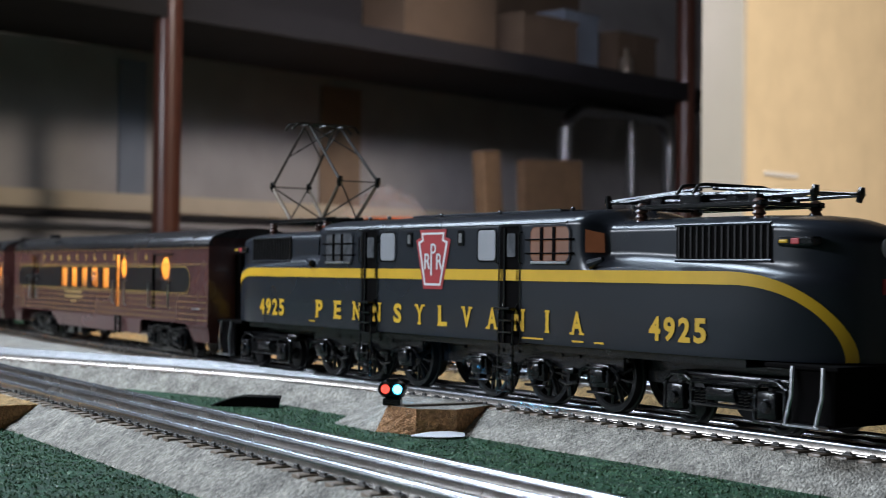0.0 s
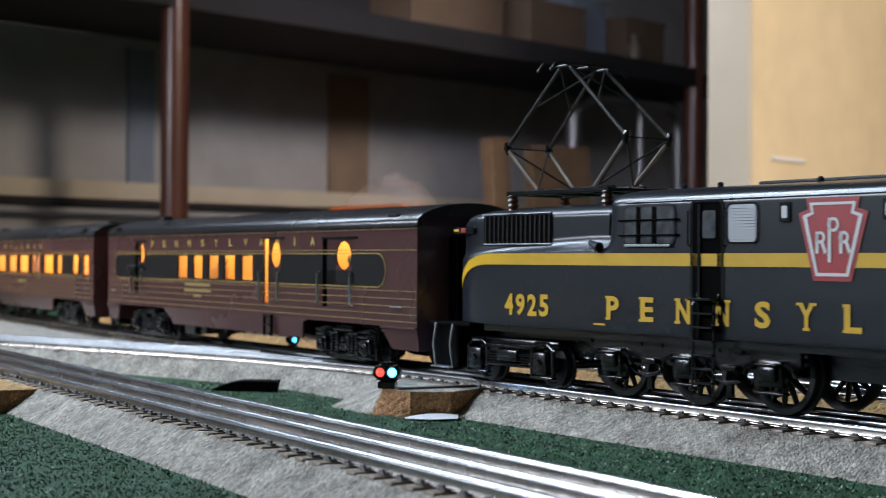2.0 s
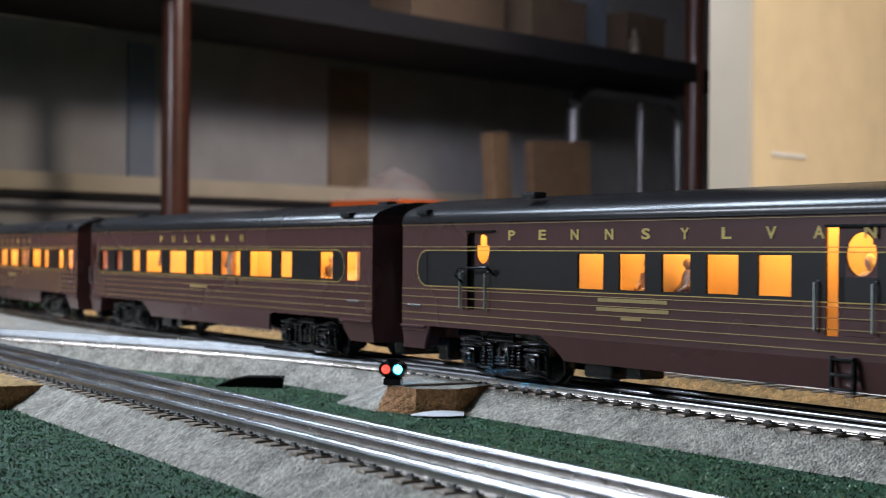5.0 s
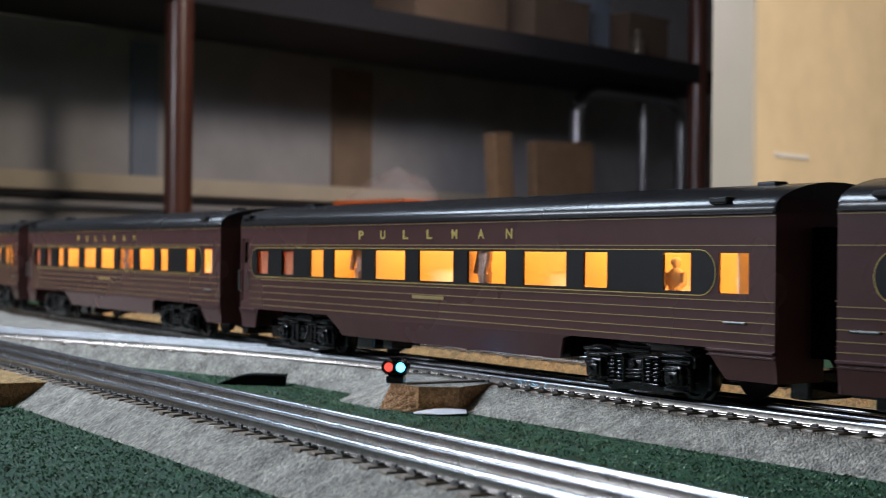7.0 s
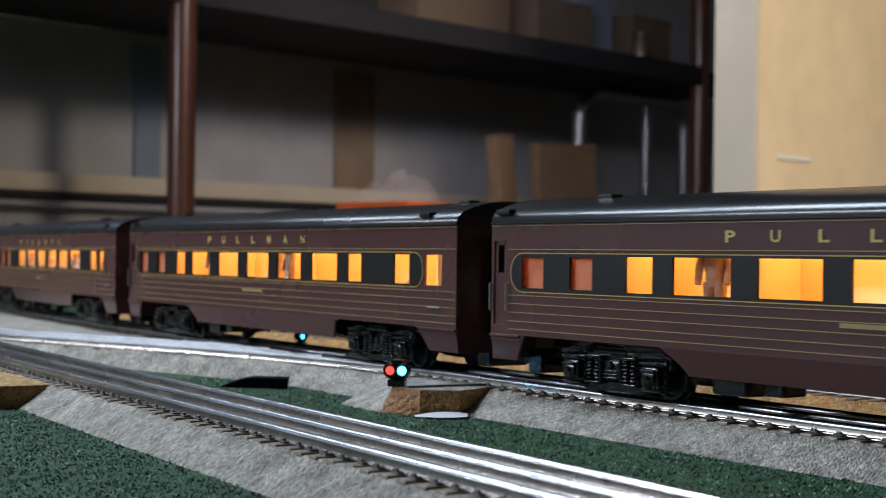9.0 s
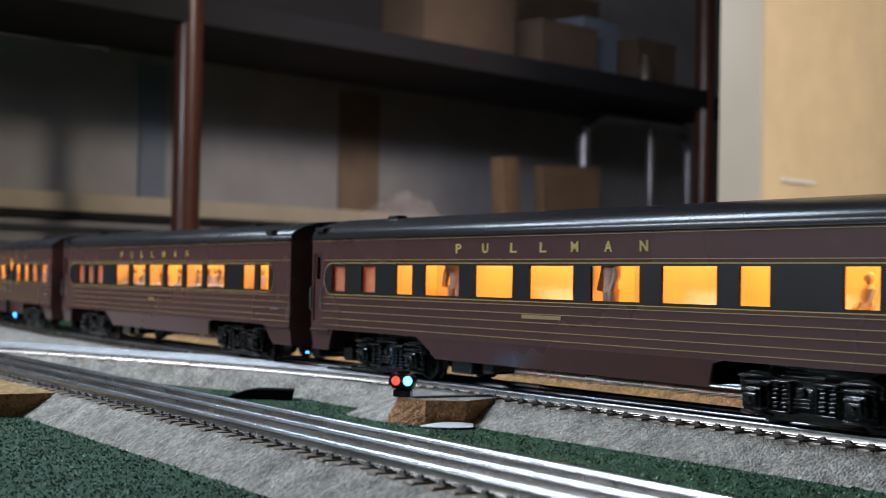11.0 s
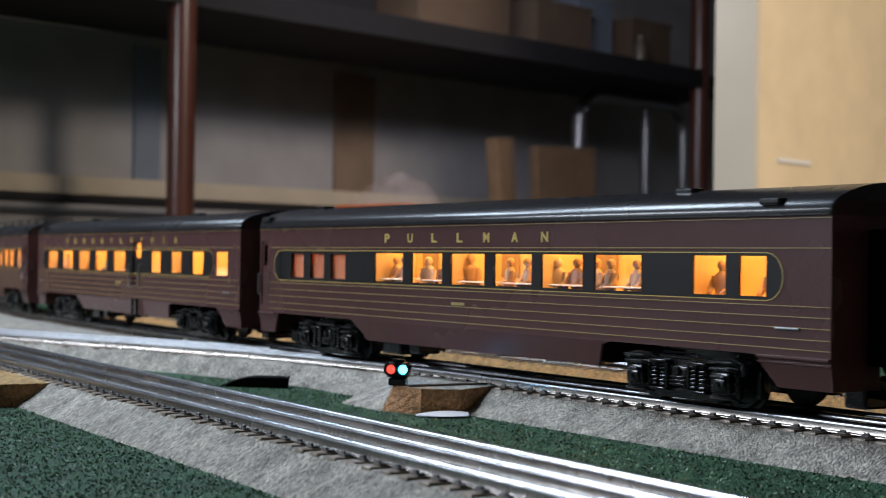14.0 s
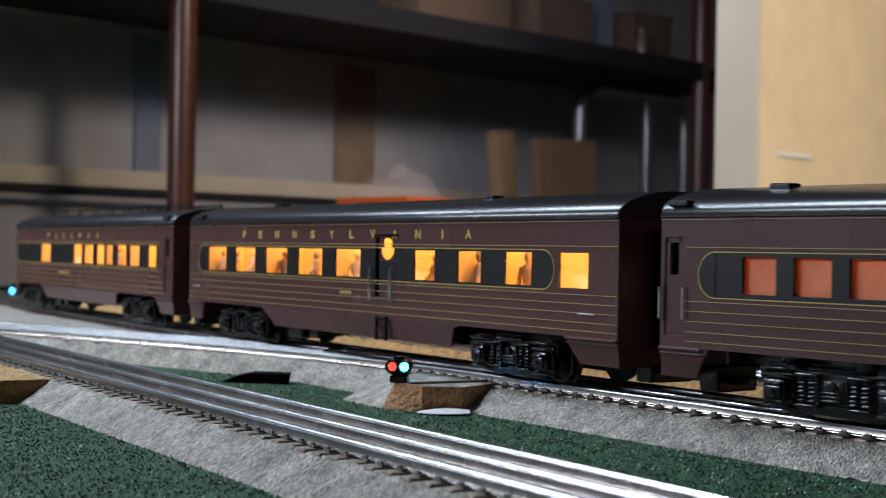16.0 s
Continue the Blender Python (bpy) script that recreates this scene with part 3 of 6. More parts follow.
def wheelset_geo(radius, gauge=0.0318, axle=0.0018):
    g = Geo().lathe_y(0, 0, [(-0.022, axle * 0.7), (-0.02, axle), (0.02, axle), (0.022, axle * 0.7)], 8)
    for s in (-1, 1):
        y = s * gauge / 2
        g.lathe_y(0, 0, [(y - s * 0.0012, radius * 1.12), (y, radius * 1.12), (y + s * 0.0004, radius), (y + s * 0.0034, radius * 0.985), (y + s * 0.0035, radius * 0.84), (y + s * 0.0022, radius * 0.78), (y + s * 0.0024, radius * 0.35), (y + s * 0.0040, radius * 0.30), (y + s * 0.0041, radius * 0.12)], 28)
    return g


CAR_WHEEL_R = 0.0098
CAR_WHEELSET = wheelset_geo(CAR_WHEEL_R).mesh("wheelset", TYRE, 35)
TRUCK_U, AXLE = 0.1437, 0.0245


def truck_geo():
    """Outside side frames with journal boxes, equaliser beams, coil springs and brake gear of a four-wheel truck, centred on x = 0."""
    g = Geo()
    g.box(-0.010, 0.010, -0.024, 0.024, 0.0120, 0.0165, 0.001)
    for s in (-1, 1):
        y = s * 0.0262
        out = lambda a, b: sorted((y + s * a, y + s * b))
        # frame plate with a dropped middle, and the low equaliser beam
        slab(g, [(-0.0335, 0.0130), (-0.0335, 0.0178), (-0.0270, 0.0196), (-0.0180, 0.0190), (-0.0150, 0.0174), (0.0150, 0.0174), (0.0180, 0.0190), (0.0270, 0.0196), (0.0335, 0.0178), (0.0335, 0.0130)], *out(-0.0015, 0.0012))
        slab(g, [(-0.0310, 0.0042), (-0.0180, 0.0022), (0.0180, 0.0022), (0.0310, 0.0042), (0.0310, 0.0082), (0.0175, 0.0058), (-0.0175, 0.0058), (-0.0310, 0.0082)], *out(-0.0008, 0.0014))
        g.box(-0.0300, 0.0300, *out(-0.0022, -0.0014), 0.0045, 0.0165)
        for a in (-AXLE, AXLE):
            # pedestal, box, lid with hinge and bolt, cap ledges
            g.box(a - 0.0070, a + 0.0070, *out(-0.0010, 0.0022), 0.0040, 0.0180, 0.0008)
            g.box(a - 0.0048, a + 0.0048, *out(0.0018, 0.0050), 0.0062, 0.0142, 0.0010)
            g.box(a - 0.0036, a + 0.0036, *out(0.0046, 0.0062), 0.0070, 0.0120, 0.0008)
            g.ring([(a - 0.0036, y + s * 0.0060, 0.0124), (a + 0.0036, y + s * 0.0060, 0.0124)], 0.0008, 6)
            g.lathe_y(a, 0.0090, [(y + s * 0.0058, 0.0018), (y + s * 0.0072, 0.0013)], 10)
            for z, w, d in ((0.0178, 0.0074, 0.0046), (0.0154, 0.0062, 0.0050), (0.0044, 0.0070, 0.0036)):
                g.ring([(a - w, y + s * d * 0.6, z - 0.0006), (a - w * 0.8, y + s * d, z), (a + w * 0.8, y + s * d, z), (a + w, y + s * d * 0.6, z - 0.0006)], 0.0007, 6)
            for e in (-0.0060, 0.0060):
                for z in (0.0066, 0.0100, 0.0132):
                    g.lathe_y(a + e, z, [(y + s * 0.0020, 0.0008), (y + s * 0.0029, 0.0006)], 6)
        # paired coil springs either side of the bolster, on seats
        for a in (-0.0135, -0.0088, 0.0088, 0.0135):
            coil = [(a + 0.0017 * math.cos(q * 1.05), y + s * 0.0022 + 0.0017 * math.sin(q * 1.05), 0.0060 + q * 0.00026) for q in range(38)]
            g.ring(coil, 0.00055, 5)
        for a in (-0.0112, 0.0112):
            g.box(a - 0.0048, a + 0.0048, *out(0.0002, 0.0046), 0.0158, 0.0170, 0.0004)
            g.box(a - 0.0046, a + 0.0046, *out(0.0002, 0.0044), 0.0048, 0.0060, 0.0004)
        # bolster end with its leaf spring, hanger links and brake cylinder
        g.box(-0.0046, 0.0046, *out(0.0000, 0.0034), 0.0068, 0.0150, 0.0008)
        for z in (0.0078, 0.0092, 0.0106):
            g.box(-0.0040, 0.0040, *out(0.0030, 0.0044), z - 0.0004, z + 0.0004, 0.0002)
        g.lathe_y(0.0, 0.0130, [(y + s * 0.0030, 0.0020), (y + s * 0.0048, 0.0014)], 10)
        g.ring([(-0.0100, y + s * 0.0038, 0.0186), (0.0100, y + s * 0.0038, 0.0186)], 0.0007, 6)
        g.ring([(-0.0090, y + s * 0.0030, 0.0200), (0.0090, y + s * 0.0030, 0.0200)], 0.0006, 6)
        for a in (-0.0062, 0.0062):
            g.ring([(a, y + s * 0.0036, 0.0060), (a, y + s * 0.0040, 0.0160)], 0.0007, 6)
        for a in (-0.036, 0.036):
            g.box(a - 0.0010, a + 0.0010, *sorted((y - s * 0.009, y - s * 0.004)), 0.0045, 0.0150, 0.0003)
    return g


TRUCK_MESH = truck_geo().mesh("truck", UNDER_BLACK, 40)
PANE_CACHE = {}


def figurine_geo(standing=False):
    """A plain doll: torso with shoulders, arms, neck and a head; legs when it stands."""
    g = Geo()
    h = 0.030 if standing else 0.0215
    z0 = h * 0.42 if standing else 0.0
    g.add(*torso(z0, h * 0.80))
    if standing:
        for s in (-1, 1):
            g.ring([(s * 0.0017, 0, 0.0), (s * 0.0019, 0, h * 0.22), (s * 0.0018, 0, h * 0.46)], [0.0013, 0.0016, 0.0021], 8)
    for s in (-1, 1):
        g.ring([(s * 0.0040, 0, h * 0.74), (s * 0.0050, -0.0004, h * 0.60), (s * 0.0047, -0.0018, h * 0.44)] if standing else
               [(s * 0.0040, 0, h * 0.70), (s * 0.0050, -0.001, h * 0.50), (s * 0.0032, -0.0042, h * 0.38)], [0.0014, 0.0013, 0.0010], 7)
    head = [(h * 0.80, 0.0011), (h * 0.83, 0.0013), (h * 0.86, 0.0019), (h * 0.90, 0.0021), (h * 0.95, 0.0019), (h * 0.985, 0.0012), (h, 0.0004)]
    g.lathe_z(0, 0, head, 12)
    return g


def torso(z0, z1):
    rings = []
    for q, w, d in ((0.0, 0.0030, 0.0022), (0.35, 0.0031, 0.0020), (0.70, 0.0040, 0.0023), (0.88, 0.0041, 0.0021), (0.96, 0.0026, 0.0016), (1.0, 0.0012, 0.0011)):
        rings.append([(w * math.cos(2 * math.pi * k / 12), d * math.sin(2 * math.pi * k / 12), z0 + (z1 - z0) * q) for k in range(12)])
    v = [p for r in rings for p in r]
    f = [(i * 12 + k, i * 12 + (k + 1) % 12, (i + 1) * 12 + (k + 1) % 12, (i + 1) * 12 + k) for i in range(5) for k in range(12)]
    return v, f + [tuple(range(11, -1, -1))]


DOLL_LOOKS = [
    mat("doll_tan", (0.80, 0.55, 0.36), 0.6, vary=0.25, scale=420, second=(0.50, 0.32, 0.22)),
    mat("doll_brown", (0.20, 0.11, 0.08), 0.6, vary=0.25, scale=420, second=(0.42, 0.26, 0.18)),
    mat("doll_pale", (0.85, 0.78, 0.70), 0.6, vary=0.15, scale=420, second=(0.70, 0.50, 0.38)),
    mat("doll_blue", (0.16, 0.19, 0.27), 0.6, vary=0.25, scale=420, second=(0.60, 0.42, 0.30)),
]
SEATED = [figurine_geo().mesh("figurine", m, 50) for m in DOLL_LOOKS]
STANDING = [figurine_geo(True).mesh("figurine", m, 50) for m in DOLL_LOOKS]


def build_car(label, windows, band, words, word_gap, doors=(), dim=(), figures=(), plate=None, round_rear=False, baggage=(), steps=(), vents=(), end_window=None, rails=False, hook=None, lowered=False, tables=()):
    car = thing("passenger_car", label, "model railway car", "passenger cars of the train")
    rear = -HALF if not round_rear else -0.196
    z_sill, z_top = 0.0225, 0.0732
    openings = [(a, b, 0.0435, 0.0583) for a, b in windows]
    openings += [(a, b, 0.0440, 0.0578) for a, b in dim]
    openings += [tuple(o) for o in doors] + [(o[0], o[1], o[2], o[3]) for o in baggage]
    if end_window:
        openings.append((end_window[0], end_window[1], 0.0432, 0.0583))
    full_band = (band[0], band[1], 0.0424, 0.0592)
    body, dark = Geo(), []
    for sign in (-1, 1):
        r, d = side_cells(openings, rear, HALF, z_sill, z_top, full_band, sign)
        body.add(r.v, r.f)
        dark += [q for q in d if q.v]
        skirt(body, sign, [(-0.1120, z_sill), (0.1045, z_sill), (0.1000, 0.0212), (0.0965, 0.0120), (-0.0965, 0.0120), (-0.1010, 0.0160)])
        skirt(body, sign, [(0.1880, z_sill), (HALF, z_sill), (HALF, 0.0110), (0.1975, 0.0110), (0.1925, 0.0165)])
        skirt(body, sign, [(rear, z_sill), (-0.1990 if not round_rear else -0.1880, z_sill), (-0.2030 if not round_rear else -0.1910, 0.0165), (-0.2060 if not round_rear else -0.194, 0.0110), (rear, 0.0110)])
    # end walls and floor
    ends = [(HALF - 0.0012, HALF)] + ([] if round_rear else [(-HALF, -HALF + 0.0012)])
    for x0, x1 in ends:
        for y0, y1 in ((-SIDE + 0.0012, -0.0068), (0.0068, SIDE - 0.0012)):
            body.box(x0, x1, y0, y1, 0.0110, z_top)
        body.box(x0, x1, -0.0068, 0.0068, 0.0660, z_top)
        body.box(x0, x1, -0.0300, 0.0300, z_top, 0.0782)
    body.box(rear, HALF - 0.0013, -SIDE + 0.0013, SIDE - 0.0013, 0.0225, 0.0235)
    part("body", body.mesh("body", TUSCAN, None, True), TUSCAN, car)
    if round_rear:
        cap = Geo()
        arc = [(rear - 0.026 * math.cos(a), SIDE * math.sin(a)) for a in [-math.pi / 2 + math.pi * k / 20 for k in range(21)]]
        cap.sheet([[(x, y, 0.0110) for x, y in arc], [(x, y, 0.0432) for x, y in arc]])
        cap.sheet([[(x, y, 0.0583) for x, y in arc], [(x, y, 0.0735) for x, y in arc]])
        for k in (1, 5, 9, 11, 15, 19):
            a = arc[k - 1:k + 1]
            cap.sheet([[(x, y, 0.0432) for x, y in a], [(x, y, 0.0583) for x, y in a]])
        part("rounded_end", cap, TUSCAN, car, smooth=40)
        for y in (-0.022, 0.022):
            part("marker_lamp", Geo().box(rear - 0.017, rear - 0.013, y - 0.002, y + 0.002, 0.066, 0.071, 0.0006), RED_LENS, car)
    for q in dark:
        part("window_band", q.mesh("window_band", BAND_BLACK, None, True), BAND_BLACK, car)
    lo = max([o[1] + 0.0022 for o in doors if o[0] < 0] + [rear])
    hi = min([o[0] - 0.0022 for o in doors if o[0] > 0] + [HALF])
    for sign in (-1,):
        y = sign * (SIDE + 0.00025)
        for a, b, flip in ((band[0], band[0] + 0.008, -1), (band[1] - 0.008, band[1], 1)):
            pts = stadium(band[0], band[1], 0.0424, 0.0592)
            pts = [p for p in pts if (p[0] <= band[0] + 0.0081 if flip < 0 else p[0] >= band[1] - 0.0081)]
            part("band_end", Geo().add([(x, y, z) for x, z in pts], [tuple(range(len(pts)))]), BAND_BLACK, car)
        p0, p1 = stadium(band[0], band[1], 0.0424, 0.0592, 0.0001), stadium(band[0], band[1], 0.0424, 0.0592, 0.0005)
        part("band_outline", outline(p0, p1, y - 0.0001), GOLD, car)
        for z in (0.0612, 0.0405, 0.0367, 0.0328, 0.0288, 0.0252):
            part("pinstripe", Geo().box(lo, hi, y - 0.0001, y + 0.0001, z - 0.00017, z + 0.00017), PIN_GOLD, car)
        part("pinstripe", Geo().box(rear, HALF, y - 0.0001, y + 0.0001, 0.0717, 0.0720), PIN_GOLD, car)
    part("roof", roof_geo(rear, HALF, 0.026 if round_rear else 0.0), ROOF_BLACK, car, smooth=50)
    gutter = Geo()
    for s in (-1, 1):
        gutter.box(rear, HALF - 0.0005, *sorted((s * 0.0329, s * 0.0336)), 0.0728, 0.0734)
    part("gutter", gutter, ROOF_BLACK, car)
    for u, y in vents:
        v = Geo()
        v.box(u - 0.005, u + 0.005, y - 0.0035, y + 0.0035, 0.0768 if abs(y) > 0.027 else 0.083, 0.0795 if abs(y) > 0.027 else 0.0858, 0.0008)
        part("roof_vent", v, ROOF_BLACK, car)
    # inside: a lit ceiling strip, a lengthwise partition and cross walls
    part("ceiling_light", Geo().box(rear + 0.004, HALF - 0.004, -0.0270, 0.0270, 0.0712, 0.0718), STRIP, car, "warm glowing light strip")
    part("inner_wall", Geo().box(rear + 0.002, HALF - 0.022, -0.004, 0.004, 0.0236, 0.0711), CREAM, car)
    for u in [w[0] - 0.004 for w in windows[::2]] + [rear + 0.004]:
        part("cross_wall", Geo().box(u - 0.0004, u + 0.0004, -0.0300, -0.0045, 0.0236, 0.0708), CREAM, car)
    part("vestibule_wall", Geo().box(HALF - 0.0215, HALF - 0.0207, -0.0300, 0.0300, 0.0236, 0.0708), CREAM, car)
    if not lowered:
        part("inner_floor", Geo().box(rear + 0.002, HALF - 0.002, -0.0305, 0.0305, 0.0405, 0.0412), CREAM, car)
    if dim:
        g = Geo()
        g.box(dim[0][0] - 0.006, dim[-1][1] + 0.004, -0.0304, -0.0300, 0.0415, 0.0708)
        part("curtain", g, RUST_RED, car, "dark orange curtain behind the small windows")
    for a, b, z0, z1 in openings:
        if (a, b, z0, z1) in [tuple(o) for o in doors] or any(o[0] == a and o[1] == b for o in baggage):
            continue
        key = round(b - a, 4), round(z1 - z0, 4)
        if key not in PANE_CACHE:
            w, h = (b - a) / 2 + 0.0003, (z1 - z0) / 2 + 0.0003
            PANE_CACHE[key] = Geo().box(-w, w, -0.00015, 0.00015, -h, h).mesh("pane", CLEAR)
        ob = part("pane", PANE_CACHE[key], CLEAR, car)
        ob.matrix_basis = pose((a + b) / 2, -SIDE + 0.0009, (z0 + z1) / 2)
        ob.visible_shadow = False
    for i, (u, kind) in enumerate(figures):
        # kind: 0 seated, 1 standing, 2 standing by the glass in a brown suit, 3 the same deeper in the car
        mesh = STANDING[1] if kind > 1 else STANDING[i % 4] if kind else SEATED[(i * 3 + i // 4) % 4]
        ob = part("figurine", mesh, None, car)
        y = -0.0272 if kind == 2 else -0.0200 if kind == 3 else -0.0225 + 0.0035 * ((u * 700) % 1)
        ob.matrix_basis = pose(u, y, 0.0300 if kind > 1 else 0.0290 if kind else 0.0352, 0, 0, (u * 4000) % 60 - 30) @ Matrix.Scale(1.35 if kind > 1 else 1.0, 4)
    for u0, u1 in tables:
        # dining table with a white cloth, and a framed panel on the inner wall
        part("dining_table", Geo().box(u0 + 0.002, u1 - 0.002, -0.0300, -0.0120, 0.0445, 0.0452, 0.0003), DOLL_LOOKS[2], car)
        part("wall_panel", Geo().box(u0 + 0.004, u1 - 0.010, -0.0049, -0.0043, 0.0470, 0.0590, 0.0002), PANEL_GREY, car)
    # doors with ladders of handrails
    for a, b, z0, z1 in doors:
        d = Geo()
        zs = z0 + (z1 - z0) * 0.62
        y0, y1 = -SIDE + 0.0006, -SIDE + 0.0014
        d.box(a, b, y0, y1, z0, zs)
        d.box(a, a + 0.0022, y0, y1, zs, z1)
        d.box(b - 0.0022, b, y0, y1, zs, z1)
        d.box(a, b, y0, y1, z1 - 0.002, z1)
        part("door", d, TUSCAN, car)
        part("door_lining", Geo().box(a - 0.0005, b + 0.0005, -0.0300, -0.0295, z0, z1 + 0.001), DARK_HOLE, car)
        for u in (a - 0.0016, b + 0.0016):
            g = Geo().ring([(u, -SIDE + 0.0002, 0.0330), (u, -SIDE - 0.0013, 0.0336), (u, -SIDE - 0.0013, 0.0455), (u, -SIDE + 0.0002, 0.0461)], 0.00042, 6)
            part("handrail", g, STEEL, car, smooth=50)
    for a, b, z0, z1, slit, lit, oval in baggage:
        # sliding door beside an open slit, with an oval light
        d = Geo()
        rect, ell = [], []
        n = 32
        x0, x1, cz = a + slit, b, (z0 + z1) / 2
        ox, oz, rx, rz = (oval[0] + oval[1]) / 2, (oval[2] + oval[3]) / 2, (oval[1] - oval[0]) / 2, (oval[3] - oval[2]) / 2
        for k in range(n):
            q = 2 * math.pi * k / n
            c, s = math.cos(q), math.sin(q)
            ell.append((ox + rx * c, oz + rz * s))
            t = min((x1 - ox) / c if c > 1e-6 else (x0 - ox) / c if c < -1e-6 else 9, (z1 - oz) / s if s > 1e-6 else (z0 - oz) / s if s < -1e-6 else 9)
            rect.append((ox + t * c, oz + t * s))
        for y in (-SIDE + 0.0008, -SIDE + 0.0016):
            o = outline(ell, rect, y)
            d.add(o.v, o.f)
        d.box(x0, x1, -SIDE + 0.0008, -SIDE + 0.0016, z0, z0 + 0.0004)
        for cx, cz2 in ((x0, z0), (x1, z0), (x0, z1), (x1, z1)):
            sx, sz = (1 if cx == x0 else -1), (1 if cz2 == z0 else -1)
            d.box(*sorted((cx, cx + sx * 0.004)), -SIDE + 0.0009, -SIDE + 0.0015, *sorted((cz2, cz2 + sz * 0.006)))
        door = part("baggage_door", d, TUSCAN, car)
        part("door_pane", Geo().add([(x, -SIDE + 0.0012, z) for x, z in ell], [tuple(range(n))]), CLEAR, door).visible_shadow = False
        part("door_band", Geo().box(x0, oval[0] - 0.0004, -SIDE + 0.00065, -SIDE + 0.0007, 0.0424, 0.0592).box(oval[1] + 0.0004, x1, -SIDE + 0.00065, -SIDE + 0.0007, 0.0424, 0.0592).box(x0, x1, -SIDE + 0.00065, -SIDE + 0.0007, 0.0424, oval[2] - 0.0003), BAND_BLACK, door)
        # added dark sheet that blocks the interior light, so the slit stays dark
        if not lit:
            part("slit_blocker", Geo().box(a - 0.0012, a + slit + 0.0004, -0.0309, -0.0304, z0, z1), DARK_HOLE, car)
        part("door_track", Geo().box(a, b + 0.004, -SIDE - 0.0009, -SIDE + 0.0002, z1, z1 + 0.0011, 0.0003), UNDER_BLACK, car)
        for u in (a - 0.0035, b - 0.002):
            g = Geo().ring([(u, -SIDE + 0.0002, 0.0318), (u, -SIDE - 0.0015, 0.0324), (u, -SIDE - 0.0015, 0.0488), (u, -SIDE + 0.0002, 0.0494)], 0.0006, 6)
            part("handrail", g, STEEL, car, smooth=50)
    for u in steps:
        g = Geo()
        for du in (-0.0048, 0.0048):
            g.box(u + du - 0.0006, u + du + 0.0006, -SIDE - 0.0022, -SIDE - 0.0004, 0.0112, 0.0238, 0.0002)
        for z in (0.0125, 0.0175, 0.0228):
            g.box(u - 0.005, u + 0.005, -SIDE - 0.0026, -SIDE - 0.0002, z - 0.0005, z + 0.0005, 0.0002)
        part("step", g, UNDER_BLACK, car)
    for u in (0.2035, -0.2125):
        if u > rear and not any(o[0] - 0.006 < u < o[1] + 0.006 for o in doors):
            part("grab_plate", Geo().box(u - 0.0058, u + 0.0058, -SIDE - 0.0010, -SIDE + 0.0002, 0.0319, 0.0329, 0.0004), STEEL, car, "bright metal grab iron")
    # step treads at the ends
    for u0, u1 in ((0.189, HALF), (-HALF, -0.202)):
        if u0 < rear:
            continue
        part("step_ledge", Geo().box(u0, u1, -SIDE - 0.0012, -SIDE + 0.0002, 0.0214, 0.0226, 0.0003).box(u0, u1, -SIDE - 0.0006, -SIDE + 0.0002, 0.0198, 0.0202), TUSCAN, car)
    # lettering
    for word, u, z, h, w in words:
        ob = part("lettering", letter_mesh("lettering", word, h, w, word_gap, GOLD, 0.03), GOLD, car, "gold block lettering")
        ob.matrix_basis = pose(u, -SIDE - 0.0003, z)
    for u0, u1, z0, z1 in plate or ():
        part("name_bar", Geo().box(u0, u1, -SIDE - 0.0003, -SIDE - 0.0001, z0, z1), PIN_GOLD, car)
    # corridor connections, couplers and underfloor gear
    for s in (1, -1):
        if s < 0 and round_rear:
            continue
        g = Geo()
        x0, x1 = sorted((s * HALF, s * (HALF + 0.0085)))
        for y0, y1, z0, z1 in ((-0.0140, -0.0105, 0.020, 0.068), (0.0105, 0.0140, 0.020, 0.068), (-0.0140, 0.0140, 0.064, 0.068), (-0.0140, 0.0140, 0.020, 0.023)):
            g.box(x0, x1, y0, y1, z0, z1, 0.0006)
        part("diaphragm", g, DARK_HOLE, car)
        door = Geo().box(*sorted((s * (HALF - 0.004), s * (HALF - 0.003))), -0.0070, 0.0070, 0.024, 0.0445).box(*sorted((s * (HALF - 0.004), s * (HALF - 0.003))), -0.0070, 0.0070, 0.0575, 0.0655).box(*sorted((s * (HALF - 0.004), s * (HALF - 0.003))), -0.0070, -0.0042, 0.0447, 0.0573).box(*sorted((s * (HALF - 0.004), s * (HALF - 0.003))), 0.0042, 0.0070, 0.0447, 0.0573)
        if not (lowered and s > 0):
            door.box(*sorted((s * (HALF - 0.0038), s * (HALF - 0.0032))), -0.0042, 0.0042, 0.0445, 0.0575)
        part("end_door", door, DARK_HOLE, car)
        part("coupler", Geo().box(*sorted((s * (HALF - 0.02), s * (HALF + 0.0135))), -0.0028, 0.0028, 0.0070, 0.0105, 0.0008).box(*sorted((s * (HALF - 0.012), s * (HALF - 0.002))), -0.012, 0.012, 0.0040, 0.0150, 0.001), UNDER_BLACK, car)
    g = Geo()
    g.box(-0.094, 0.094, -0.0235, 0.0235, 0.0125, 0.0224)
    g.box(-0.090, -0.072, -0.0255, -0.012, 0.0055, 0.0160, 0.001)
    g.box(-0.064, -0.054, -0.0250, -0.012, 0.0068, 0.0160, 0.001)
    g.box(0.030, 0.062, -0.0235, -0.010, 0.0110, 0.0160, 0.001)
    g.lathe_y(0.012, 0.0130, [(-0.022, 0.0028), (-0.010, 0.0028)], 12)
    g.box(-0.199, -0.094, -0.0150, 0.0150, 0.0175, 0.0224)
    g.box(0.094, 0.199, -0.0150, 0.0150, 0.0175, 0.0224)
    part("underframe", g, UNDER_BLACK, car)
